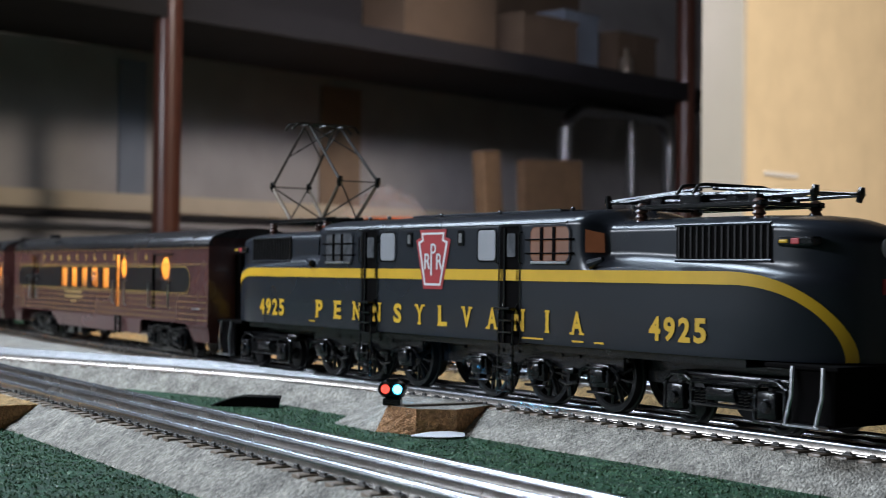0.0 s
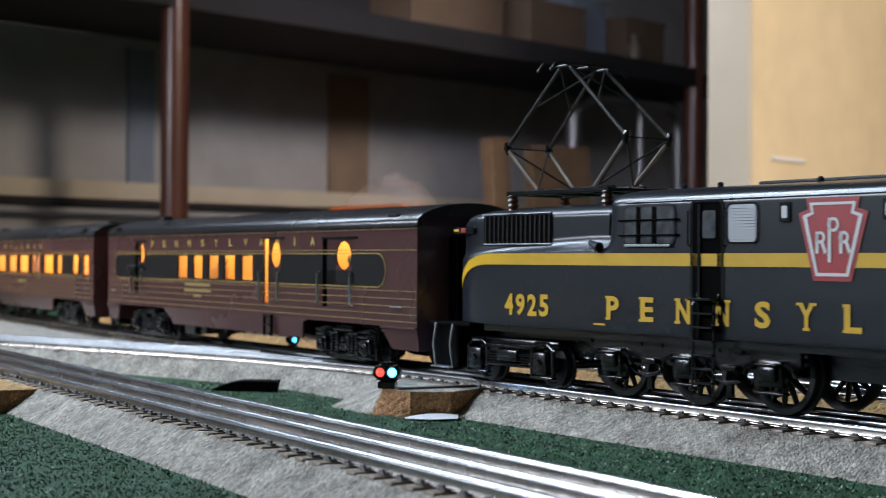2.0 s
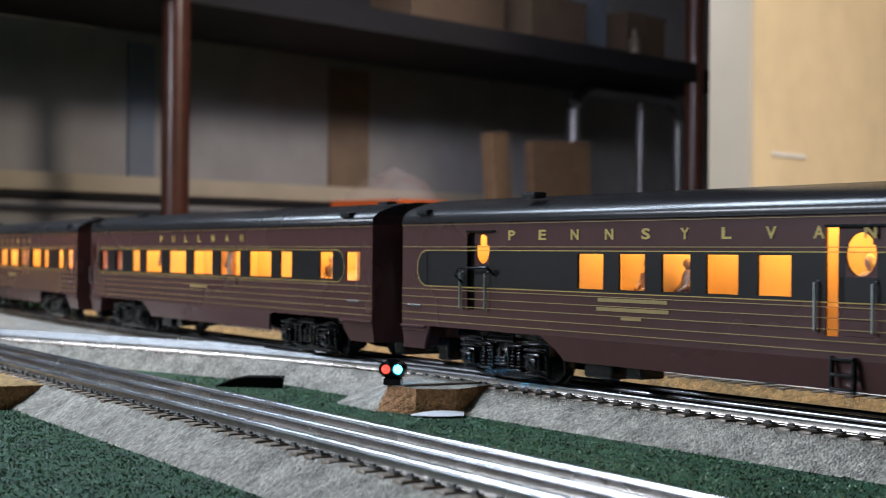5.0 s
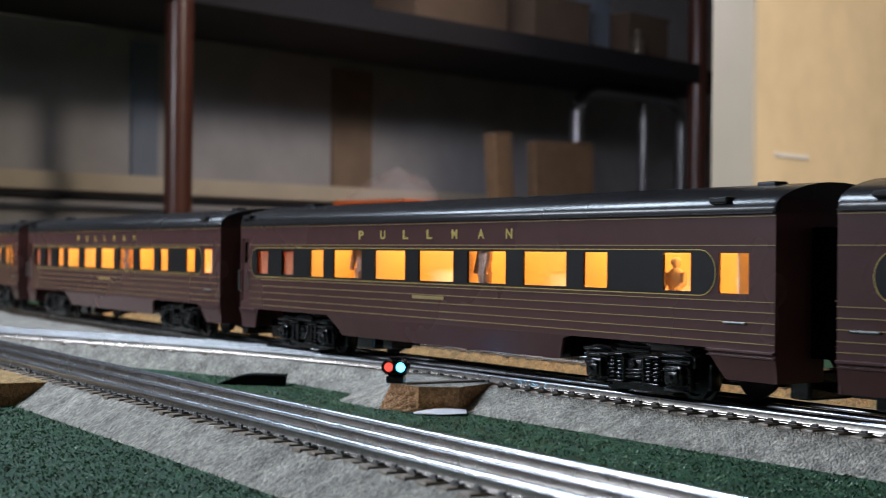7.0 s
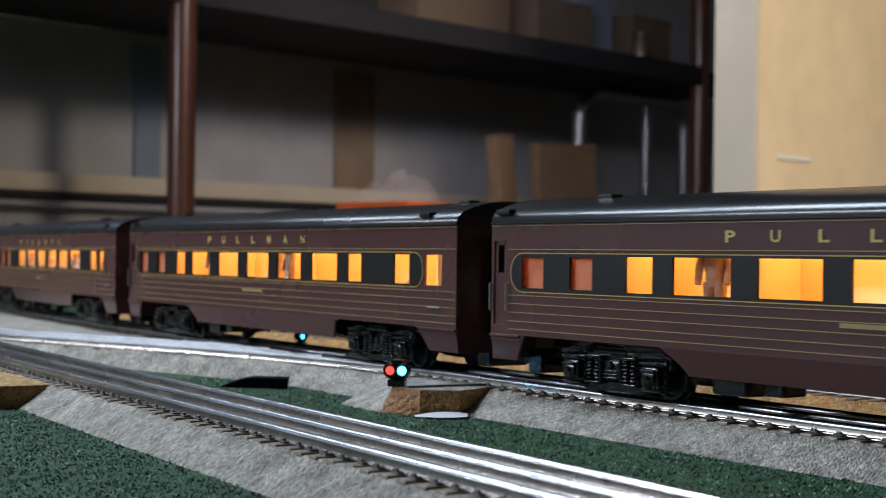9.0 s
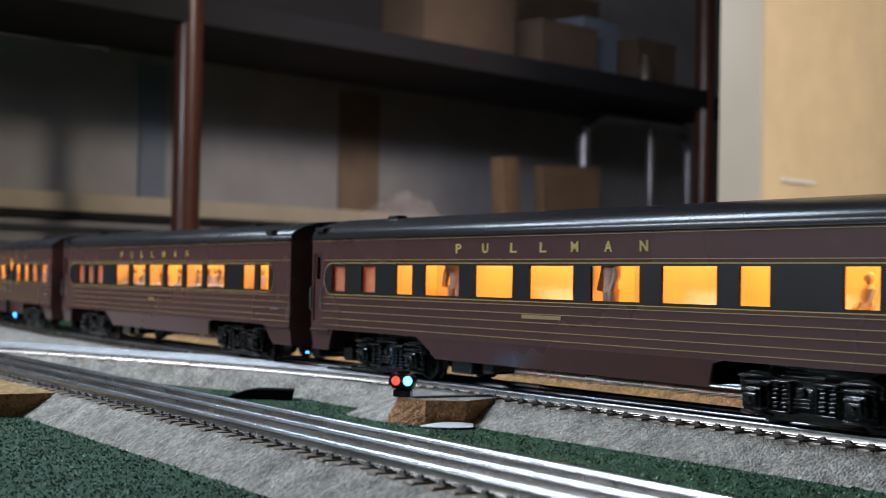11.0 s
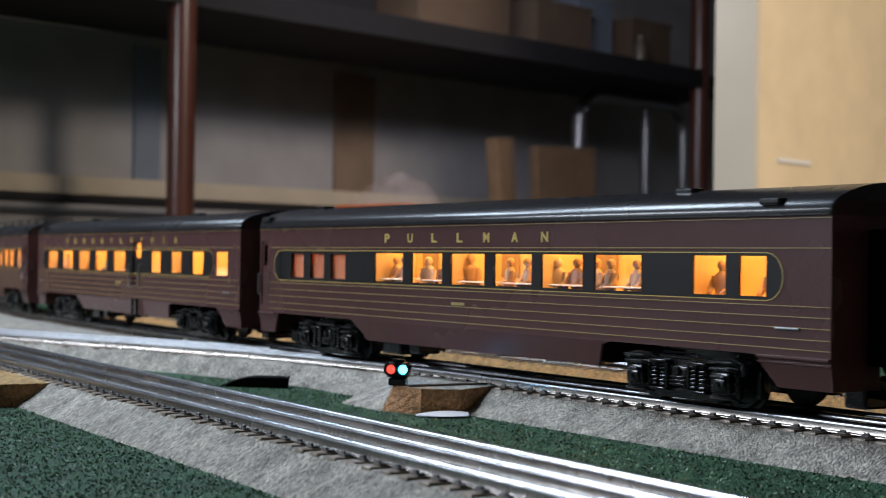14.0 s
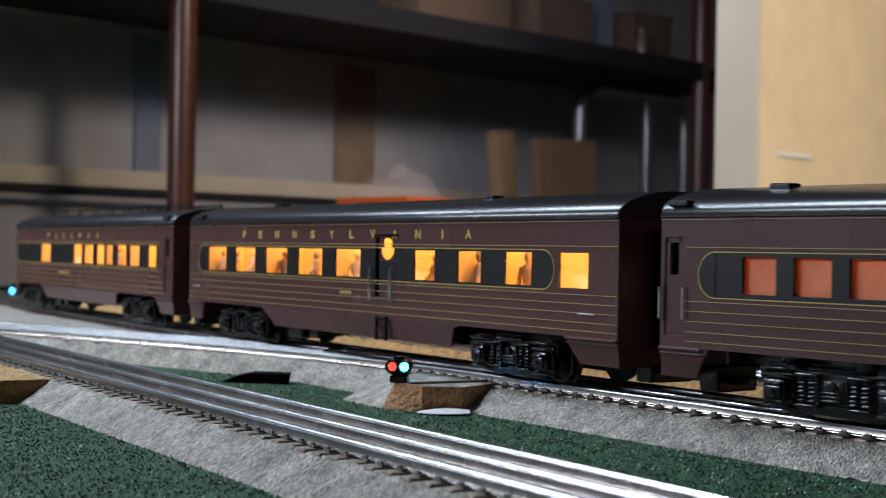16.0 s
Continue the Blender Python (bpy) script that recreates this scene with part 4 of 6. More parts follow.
    for s in (-1, 1):
        tr = part("truck", TRUCK_MESH, UNDER_BLACK, car)
        tr.matrix_basis = pose(s * TRUCK_U, 0, 0)
        for a in (-AXLE, AXLE):
            w = part("wheelset", CAR_WHEELSET, TYRE, tr)
            w.matrix_basis = pose(a, 0, CAR_WHEEL_R)
            WHEELS.append((w, a, CAR_WHEEL_R))
    if hook:
        g = Geo().ring([(hook - 0.012, -SIDE - 0.0006, 0.0440), (hook - 0.014, -SIDE - 0.004, 0.0478), (hook - 0.010, -SIDE - 0.0045, 0.0512), (hook + 0.012, -SIDE - 0.0040, 0.0516), (hook + 0.013, -SIDE - 0.0006, 0.0480)], 0.0007, 6)
        part("mail_hook", g, UNDER_BLACK, car, "black mail catcher arm", smooth=50)
    if rails:
        g = Geo()
        for y in (-0.012, 0.012):
            g.ring([(-0.15, y, 0.0885), (0.20, y, 0.0885)], 0.0005, 5)
            for k in range(9):
                u = -0.15 + 0.35 * k / 8
                g.ring([(u, y, 0.0835), (u, y, 0.0888)], 0.0006, 5)
        part("roof_rail", g, UNDER_BLACK, car)
    return car


WHEELS = []
SLEEPER = dict(
    windows=[(-0.1325, -0.1166), (-0.1051, -0.0740), (-0.0606, -0.0301), (-0.0174, 0.0142), (0.0262, 0.0574), (0.0707, 0.1019), (0.1137, 0.1293), (0.1636, 0.1794)],
    dim=[(-0.2017, -0.1858), (-0.1681, -0.1532)], band=(-0.2085, 0.1930), words=[("PULLMAN", -0.0070, 0.0642, 0.0046, 0.0051)], word_gap=0.0224,
    doors=[(-0.2215, -0.2125, 0.0270, 0.0650)], plate=[(-0.0223, 0.0064, 0.0345, 0.0362)], end_window=(0.1946, 0.2102),
    vents=[(-0.214, -0.0305), (-0.165, -0.012), (0.195, -0.0305), (0.20, -0.010)])
CARS = [
    build_car("tuscan red mail and baggage car with oval door windows",
              windows=[(-0.0864, -0.0697), (-0.0601, -0.0443), (-0.0347, -0.0187), (-0.0101, 0.0066), (0.0162, 0.0324)], band=(-0.2092, 0.1928),
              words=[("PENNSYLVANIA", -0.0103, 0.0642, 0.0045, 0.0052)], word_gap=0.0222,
              baggage=[(0.0480, 0.0715, 0.0304, 0.0680, 0.0050, True, (0.0562, 0.0692, 0.0512, 0.0663)), (0.1233, 0.1592, 0.0304, 0.0675, 0.0042, False, (0.1378, 0.1546, 0.0507, 0.0661)),
                       (-0.1675, -0.1490, 0.0317, 0.0678, 0.0050, False, (-0.1618, -0.1508, 0.0532, 0.0671))],
              plate=[(-0.0727, -0.0310, 0.0385, 0.0400), (-0.0735, -0.0300, 0.0347, 0.0362), (-0.0580, -0.0460, 0.0313, 0.0325)], steps=(0.0570,), hook=-0.158, lowered=True,
              vents=[(-0.205, -0.0305), (-0.125, -0.026), (0.197, -0.028)], figures=[(-0.056, 0), (-0.030, 0), (0.058, 1), (0.140, 1)]),
    build_car("tuscan red sleeping car with wide lit windows", figures=[(-0.094, 3), (0.0335, 2), (0.160, 0)], **SLEEPER),
    build_car("tuscan red sleeping car with wide lit windows", figures=[(-0.094, 3), (0.0335, 2), (0.165, 0)], **SLEEPER),
    build_car("tuscan red dining car with figures at its windows",
              windows=[(-0.0875, -0.0589), (-0.0507, -0.0225), (-0.0151, 0.0136), (0.0214, 0.0505), (0.0575, 0.0867), (0.0944, 0.1243), (0.1540, 0.1720), (0.1790, 0.1950)],
              dim=[(-0.1827, -0.1671), (-0.1593, -0.1428), (-0.1354, -0.1187)], band=(-0.2037, 0.2010), words=[("PULLMAN", -0.0070, 0.0637, 0.0046, 0.0051)], word_gap=0.0224,
              doors=[(-0.2215, -0.2125, 0.0270, 0.0650)], plate=[(-0.0135, -0.0024, 0.0335, 0.0349)],
              figures=[(-0.086, 0), (-0.074, 0), (-0.050, 0), (-0.034, 0), (-0.016, 1), (0.018, 0), (0.031, 0), (0.045, 0), (0.055, 0), (0.068, 0), (0.081, 0), (0.092, 0), (0.108, 0), (-0.155, 0), (-0.131, 0), (0.158, 0), (0.184, 0)],
              tables=[(-0.0875, -0.0589), (-0.0507, -0.0225), (-0.0151, 0.0136), (0.0214, 0.0505), (0.0575, 0.0867), (0.0944, 0.1243)],
              vents=[(-0.214, -0.0305), (-0.18, -0.012), (0.195, -0.0305), (0.13, -0.012)]),
    build_car("tuscan red coach with a lit door amid its windows",
              windows=[(-0.1939, -0.1649), (-0.1518, -0.1225), (-0.1081, -0.0788), (-0.0649, -0.0352), (-0.0199, 0.0084), (0.0632, 0.0827), (0.1030, 0.1231), (0.1424, 0.1632)],
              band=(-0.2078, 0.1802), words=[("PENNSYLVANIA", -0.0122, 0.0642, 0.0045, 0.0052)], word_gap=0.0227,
              baggage=[(0.0245, 0.0441, 0.0335, 0.0655, 0.0030, False, (0.0283, 0.0425, 0.0530, 0.0646))], plate=[(-0.0133, -0.0005, 0.0340, 0.0358)], end_window=(0.1834, 0.2037), steps=(0.034,),
              figures=[(-0.190, 0), (-0.176, 0), (-0.148, 0), (-0.134, 0), (-0.106, 0), (-0.090, 0), (-0.060, 0), (-0.046, 0), (-0.016, 0), (-0.003, 0), (0.064, 0), (0.105, 1), (0.145, 1)],
              vents=[(-0.13, -0.010), (-0.205, -0.0305), (0.10, -0.010)]),
    build_car("tuscan red observation car with a rounded tail",
              windows=[(-0.1142, -0.0830), (-0.0135, 0.0094), (0.0146, 0.0400), (0.0488, 0.0690), (0.0725, 0.0905), (0.1005, 0.1224), (0.1293, 0.1528), (0.1714, 0.1922)],
              band=(-0.1930, 0.1980), words=[("PULLMAN", -0.0180, 0.0639, 0.0046, 0.0051)], word_gap=0.0235, doors=[(0.2065, 0.2165, 0.0270, 0.0650)], plate=[(-0.055, -0.025, 0.0340, 0.0358)],
              figures=[(0.08, 0), (0.112, 0), (0.14, 0)], round_rear=True, rails=True, vents=[(0.21, -0.0305)]),
]


# ---- electric locomotive ----
L_END, L_STRAIGHT, L_W = 0.2455, 0.172, 0.0325


def nose(u):
    """Share of the full width at u, by the rounded ends."""
    a = max(0.0, abs(u) - L_STRAIGHT) / (L_END - L_STRAIGHT)
    return max(0.0, 1 - a ** 2.4) ** (1 / 2.4)


def loco_section(u):
    k = nose(u)
    w = L_W * k
    a = abs(u)
    t = min(1.0, max(0.0, (a - 0.1115) / 0.011))
    t = t * t * (3 - 2 * t)
    hood = (1 - t) * w + t * min(w * 0.97, 0.0235 * min(1, k * 1.25))
    droop = max(0.0, (a - 0.185) / 0.0605)
    top = (1 - t) * 0.0860 + t * (0.0812 - 0.0015 * droop - 0.0085 * droop ** 7)
    sh = 0.0605 - 0.004 * t * min(1, max(0, (a - 0.14) / 0.08)) if t else 0.0605
    eave = top - ((1 - t) * 0.0070 + t * 0.0055)
    bot = 0.0272
    pts = [(w * 0.992, bot), (w, bot + 0.0012), (w, 0.045), (w, sh - 0.0035), (w, sh - 0.0015), (w - (w - hood) * 0.10, sh + 0.0002), (w - (w - hood) * 0.55, sh + 0.0016 * t + (1 - t) * 0.004), (hood + (w - hood) * 0.12, sh + 0.0035 * t + (1 - t) * 0.008), (hood, sh + 0.006 * t + (1 - t) * 0.012)]
    pts += [(hood, sh + 0.007 * t + (1 - t) * 0.0125), (hood, eave - 0.0008), (hood, eave), (hood * 0.985, eave + (top - eave) * 0.22), (hood * 0.93, eave + (top - eave) * 0.45), (hood * 0.80, eave + (top - eave) * 0.70), (hood * 0.55, eave + (top - eave) * 0.89), (hood * 0.25, top), (0.0, top + 0.0002)]
    left = [(-y, z) for y, z in pts]
    return left + [(y, z) for y, z in reversed(pts[:-1])]


def loco_hull():
    us = [-L_END + 0.0001, -0.2448, -0.2432, -0.240, -0.235, -0.228, -0.219, -0.208, -0.195, -0.180, -0.165, -0.150, -0.136, -0.1240, -0.1220, -0.1200, -0.1180, -0.1160, -0.1140, -0.1120, -0.108]
    us = us + [-0.05, 0.0, 0.05] + [-u for u in reversed(us)]
    rows = [[(u, y, z) for y, z in loco_section(u)] for u in us]
    g = Geo().sheet(rows)
    n = len(rows[0])
    g.add(rows[0], [tuple(range(n))])
    g.add(rows[-1], [tuple(range(n))])
    return g


def loco_y(u):
    return -L_W * nose(u)


def rounded_rect(u0, u1, z0, z1, r=0.0022, seg=4):
    pts = []
    for cx, cz, a0 in ((u1 - r, z1 - r, 0), (u0 + r, z1 - r, 90), (u0 + r, z0 + r, 180), (u1 - r, z0 + r, 270)):
        pts += [(cx + r * math.cos(radians(a0 + 90 * k / seg)), cz + r * math.sin(radians(a0 + 90 * k / seg))) for k in range(seg + 1)]
    return pts


def panel(pts, y0, y1):
    return slab(Geo(), pts, y0, y1)


def driver_geo(radius):
    g = Geo().lathe_y(0, 0, [(-0.0225, 0.0018), (0.0225, 0.0018)], 8)
    for s in (-1, 1):
        y = s * 0.0159
        n = 40
        prof = [(y - s * 0.0012, radius * 1.06), (y, radius * 1.06), (y + s * 0.0003, radius), (y + s * 0.0036, radius * 0.985), (y + s * 0.0037, radius * 0.86), (y + s * 0.0030, radius * 0.80), (y - s * 0.0006, radius * 0.80)]
        v, f = [], []
        for yy, r in prof:
            v += [(r * math.cos(2 * math.pi * k / n), yy, r * math.sin(2 * math.pi * k / n)) for k in range(n)]
        m = len(prof)
        for i in range(m):
            j = (i + 1) % m
            f += [(i * n + k, i * n + (k + 1) % n, j * n + (k + 1) % n, j * n + k) for k in range(n)]
        g.add(v, f)
        for k in range(12):
            a = 2 * math.pi * k / 12
            g.ring([(radius * 0.22 * math.cos(a), y + s * 0.0018, radius * 0.22 * math.sin(a)), (radius * 0.82 * math.cos(a), y + s * 0.0016, radius * 0.82 * math.sin(a))], [0.0013, 0.0009], 6)
        g.lathe_y(0, 0, [(y - s * 0.0005, radius * 0.27), (y + s * 0.0035, radius * 0.27), (y + s * 0.0042, radius * 0.16)], 16)
    return g


DRIVER_R, PILOT_R = 0.0151, 0.0095


def pantograph(loco, u0, raised):
    pan = part("pantograph", Geo(), BRASS, loco, "raised pantograph of thin metal rods" if raised else "folded pantograph of thin metal rods")
    zb = 0.0868 if raised else 0.0850
    base = Geo()
    for y in (-0.016, 0.016):
        base.box(u0 - 0.036, u0 + 0.036, y - 0.0016, y + 0.0016, zb - 0.0008, zb + 0.0014, 0.0005)
    for du in (-0.034, -0.012, 0.012, 0.034):
        base.box(u0 + du - 0.0013, u0 + du + 0.0013, -0.016, 0.016, zb - 0.0006, zb + 0.0010, 0.0003)
    for du in (-0.02, 0.02):
        for y in (-0.009, 0.0, 0.009):
            base.ring([(u0 + du - 0.010, y, zb + 0.0012), (u0 + du + 0.010, y, zb + 0.0012)], 0.0012, 7)
    if not raised:
        # springs, cylinder and hinge blocks packed under the folded arms
        for du, y, w, h in ((-0.026, -0.011, 0.007, 0.004), (-0.004, -0.013, 0.012, 0.0045), (0.016, -0.010, 0.006, 0.005), (0.030, -0.013, 0.005, 0.004), (-0.014, 0.006, 0.009, 0.0045), (0.022, 0.008, 0.008, 0.004)):
            base.box(u0 + du - w / 2, u0 + du + w / 2, y - 0.003, y + 0.003, zb - 0.001, zb + h, 0.0006)
        for y in (-0.0145, -0.005, 0.005, 0.0145):
            base.ring([(u0 - 0.045, y, zb + 0.0028), (u0 - 0.02, y * 0.8, zb + 0.0052), (u0 + 0.03, y * 0.9, zb + 0.0040)], [0.0008, 0.0014, 0.0008], 6)
    part("base_frame", base, UNDER_BLACK, pan)
    for du in (-0.033, 0.033):
        for y in (-0.0155, 0.0155):
            g = Geo().lathe_z(u0 + du, y, [(0.0765, 0.0022), (0.0788, 0.0022), (0.0792, 0.0028), (0.0806, 0.0018), (0.0815, 0.0028), (0.0829, 0.0018), (0.0838, 0.0028), (0.0852, 0.0018), (0.0860, 0.0026), (0.0872, 0.0014)], 12)
            part("insulator", g, INSULATOR, pan, "brown ribbed insulator", smooth=40)
    shoe = Geo()
    ap = u0 - 0.002 if raised else u0
    rod = lambda name, path, r, m: part(name, Geo().ring(path, r, 6), m, pan, smooth=50)
    arm = BRASS if raised else UNDER_BLACK
    # lower arms of the raised one get the lit copy
    low = BRASS_LIT if raised else UNDER_BLACK
    el, ze, za = (0.042, 0.1090, 0.1432) if raised else (0.058, zb + 0.0035, zb + 0.0072)
    for s in (-1, 1):
        root = u0 + s * (0.020 if raised else -0.012)
        for y in (-0.0125, 0.0125):
            e = (u0 + s * el, y, ze)
            rod("lower_arm", [(root, y * 0.9, zb + 0.002), e], [0.0012, 0.0010], low)
            rod("upper_arm", [e, (ap + s * 0.0035, y * 0.82, za)], [0.0009, 0.0008], arm)
            rod("joint", [(e[0] - s * 0.0015, y, ze - 0.0028), (e[0] - s * 0.0005, y, ze), (e[0], y, ze + 0.0028)], [0.0012, 0.0019, 0.0012], UNDER_BLACK)
            if raised:
                rod("brace", [(root, -y * 0.9, zb + 0.002), e], 0.0005, BRASS)
                f = 0.50
                rod("brace", [(u0 * (1 - f) + ap * f + s * (el * (1 - f) + 0.0035 * f), y * 0.91, ze + (za - ze) * f), (ap + s * 0.0035, -y * 0.82, za)], 0.0005, arm)
        rod("tie_rod", [(u0 + s * el, -0.0125, ze), (u0 + s * el, 0.0125, ze)], 0.0004, BRASS)
    zt = za + 0.0014
    for du in (-0.0045, 0.0045):
        path = [(ap + du, -0.0225, zt - 0.0040), (ap + du, -0.0195, zt - 0.0006), (ap + du, -0.016, zt), (ap + du, 0.016, zt), (ap + du, 0.0195, zt - 0.0006), (ap + du, 0.0225, zt - 0.0040)]
        shoe.ring(path, 0.0007, 6)
    for y in (-0.012, 0.0, 0.012):
        shoe.ring([(ap - 0.0045, y, zt - 0.0008), (ap + 0.0045, y, zt - 0.0008)], 0.0006, 6)
    part("contact_shoe", shoe, BRASS, pan, smooth=50)


def build_loco():
    loco = thing("electric_locomotive", "dark green electric locomotive with gold stripe and pantographs", "model locomotive")
    part("body", loco_hull(), GREEN_BLACK, loco, smooth=38)
    # gold stripe that sweeps down round both ends
    y_of = lambda u: loco_y(u) - 0.0003
    for zc, wid in ((0.0569, 0.0050),):
        mid = []
        for k in range(61):
            u = -0.196 + 0.392 * k / 60
            mid.append((u, zc, wid))
        tail = []
        for k in range(1, 25):
            q = k / 24
            u = 0.196 + 0.0455 * math.sin(q * math.pi / 2) ** 0.9
            z = zc - (zc - 0.0275) * (1 - math.cos(q * math.pi / 2)) ** 1.05
            tail.append((u, z, wid * (1 - 0.45 * q)))
        path = [(-u, z, w) for u, z, w in reversed(tail)] + mid + tail
        rows = []
        for i, (u, z, w) in enumerate(path):
            a, b = path[max(0, i - 1)], path[min(len(path) - 1, i + 1)]
            du, dz = b[0] - a[0], b[1] - a[1]
            n = math.hypot(du, dz)
            row = []
            for k in range(4):
                h = (k / 3 - 0.5) * w
                uu = u - dz / n * h
                uu = max(-L_END + 0.0008, min(L_END - 0.0008, uu))
                row.append((uu, y_of(uu), z + du / n * h))
            rows.append(row)
        part("gold_stripe", Geo().sheet(rows), DEEP_GOLD, loco, "broad gold stripe", smooth=60)
    yo = -L_W
    # flat side doors, their black standing in for the shade of recesses, with ladders
    for u0, u1 in ((-0.0663, -0.0508), (0.0562, 0.0712)):
        d = part("side_door", panel(rounded_rect(u0, u1, 0.0265, 0.0787, 0.0015), yo - 0.0003, yo + 0.0004), DARK_HOLE, loco, "flat black side door panel, recess shade put into its colour")
        part("door_frame", outline(rounded_rect(u0, u1, 0.0265, 0.0787, 0.0015), rounded_rect(u0 - 0.0008, u1 + 0.0008, 0.0260, 0.0795, 0.0018), yo - 0.0006), UNDER_BLACK, d)
        part("stripe_piece", Geo().box(u0 + 0.0050, u1 - 0.0022, yo - 0.0006, yo - 0.0004, 0.0545, 0.0592), DEEP_GOLD, d)
        part("door_pane", panel(rounded_rect(u0 + 0.0058, u1 - 0.0030, 0.0650, 0.0755, 0.001), yo - 0.0007, yo - 0.0004), CAB_GREY, d)
        part("door_post", Geo().box(u0 + 0.0035, u0 + 0.0047, yo - 0.0010, yo - 0.0003, 0.0270, 0.0780), UNDER_BLACK, d)
        g = Geo()
        for u in (u0 + 0.0030, u1 - 0.0015):
            g.ring([(u, yo - 0.0030, 0.0040), (u, yo - 0.0026, 0.0400), (u, yo - 0.0003, 0.0440)], 0.0006, 6)
        for k in range(8):
            z = 0.0055 + k * 0.0052
            g.box(u0 + 0.0030, u1 - 0.0015, yo - 0.0040, yo - 0.0016, z - 0.0004, z + 0.0004)
        g.box(u0 + 0.0022, u1 - 0.0008, yo - 0.0055, yo - 0.0003, 0.0415, 0.0426, 0.0003)
        part("ladder", g, UNDER_BLACK, loco, "black metal ladder")
        g = Geo()
        for u in (u0 - 0.0012, u1 + 0.0012):
            g.ring([(u, yo, 0.0620), (u, yo - 0.0015, 0.0626), (u, yo - 0.0015, 0.0755), (u, yo, 0.0761)], 0.0004, 6)
        part("handrail", g, UNDER_BLACK, loco, smooth=50)
    # louvred windows and small ports
    for u0, u1 in ((-0.0477, -0.0334), (0.0390, 0.0531)):
        lv = part("louvre_window", panel(rounded_rect(u0, u1, 0.0635, 0.0774, 0.002), yo - 0.0003, yo + 0.0003), GREY_LOUVRE, loco, "pale grey louvred window")
        for k in range(11):
            z = 0.0648 + k * 0.00113
            part("slat", Geo().box(u0 + 0.0008, u1 - 0.0008, yo - 0.0007, yo - 0.0003, z - 0.0002, z + 0.0002), GREY_LOUVRE, lv)
        part("frame", outline(rounded_rect(u0, u1, 0.0635, 0.0774, 0.002), rounded_rect(u0 - 0.0007, u1 + 0.0007, 0.0628, 0.0781, 0.0024), yo - 0.0006), UNDER_BLACK, lv)
    for u0, u1 in ((-0.0226, -0.0175), (0.0224, 0.0274)):
        p = part("port", panel(rounded_rect(u0, u1, 0.0703, 0.0776, 0.0008), yo - 0.0005, yo + 0.0003), UNDER_BLACK, loco)
        part("pane", panel(rounded_rect(u0 + 0.0013, u1 - 0.0013, 0.0718, 0.0762, 0.0005), yo - 0.0008, yo - 0.0004), STEEL, p)
    # cab windows with bars
    for u0, u1, lit in ((-0.1050, -0.0765, False), (0.0790, 0.1060, True)):
        w = part("cab_window", panel(rounded_rect(u0, u1, 0.0632, 0.0780, 0.003), yo - 0.0004, yo + 0.0003), CAB_GLOW if lit else CAB_GREY, loco, "barred cab window")
        part("frame", outline(rounded_rect(u0, u1, 0.0632, 0.0780, 0.003), rounded_rect(u0 - 0.0009, u1 + 0.0009, 0.0622, 0.0789, 0.0036), yo - 0.0007), GREEN_BLACK, w)
        part("sill", Geo().box(u0 + 0.001, u1 - 0.001, yo - 0.0014, yo - 0.0003, 0.0618, 0.0630, 0.0003), STEEL, w)
        for z in (0.0665, 0.0725):
            part("bar", Geo().ring([(u0 - 0.003, yo, z), (u0 - 0.002, yo - 0.0016, z), (u1 + 0.002, yo - 0.0016, z), (u1 + 0.003, yo, z)], 0.0004, 6), DARK_HOLE, w)
        for k in (0.30, 0.62):
            u = u0 + (u1 - u0) * k
            part("mullion", Geo().box(u - 0.0010, u + 0.0010, yo - 0.0008, yo - 0.0004, 0.0634, 0.0778), DARK_HOLE, w)
    # end windshields of the cab and hood grilles
    for s in (-1, 1):
        g = Geo()
        v = [(s * 0.1153, -0.0318, 0.0668), (s * 0.1210, -0.0258, 0.0668), (s * 0.1205, -0.0258, 0.0748), (s * 0.1150, -0.0316, 0.0765)]
        g.add(v, [(0, 1, 2, 3)])
        part("windshield", g, CAB_GLOW if s > 0 else DARK_HOLE, loco)
        hood_y = lambda u: -min(L_W * nose(u) * 0.97, 0.0235 * min(1, nose(u) * 1.25)) - 0.0004
        ua, ub = s * 0.1620, s * 0.2125
        rows = []
        for k in range(9):
            u = ua + (ub - ua) * k / 8
            rows.append([(u, hood_y(u), 0.0640), (u, hood_y(u), 0.0768)])
        gr = part("grille", Geo().sheet(rows), DARK_HOLE, loco, "dark air grille on the hood")
        for k in range(15):
            u = ua + (ub - ua) * (k + 0.5) / 15
            part("slat", Geo().box(u - 0.0004, u + 0.0004, hood_y(u) - 0.0004, hood_y(u) + 0.0001, 0.0641, 0.0767), BAND_BLACK, gr)
        g = Geo()
        for z in (0.0635, 0.0773):
            g.ring([(ua + (ub - ua) * k / 8, hood_y(ua + (ub - ua) * k / 8) - 0.0003, z) for k in range(9)], 0.0006, 6)
        part("grille_frame", g, GREEN_BLACK, gr, smooth=50)
        # number lamp housing on the side of the nose
        g = Geo().box(s * 0.226 - 0.010, s * 0.226 + 0.007, hood_y(s * 0.2195) - 0.0012, hood_y(s * 0.2195) + 0.004, 0.0685, 0.0722, 0.0010)
        nb = part("number_lamp", g, UNDER_BLACK, loco)
        part("lens", Geo().box(s * 0.226 - 0.0032, s * 0.226 + 0.0008, hood_y(s * 0.2195) - 0.0016, hood_y(s * 0.2195), 0.0692, 0.0715, 0.0004), KEY_RED, nb)
        part("lens", Geo().box(s * 0.226 - 0.0090, s * 0.226 - 0.0045, hood_y(s * 0.2195) - 0.0016, hood_y(s * 0.2195), 0.0696, 0.0711, 0.0006), DEEP_GOLD, nb)
        # headlight and small keystone on the nose
        g = Geo()
        n = 16
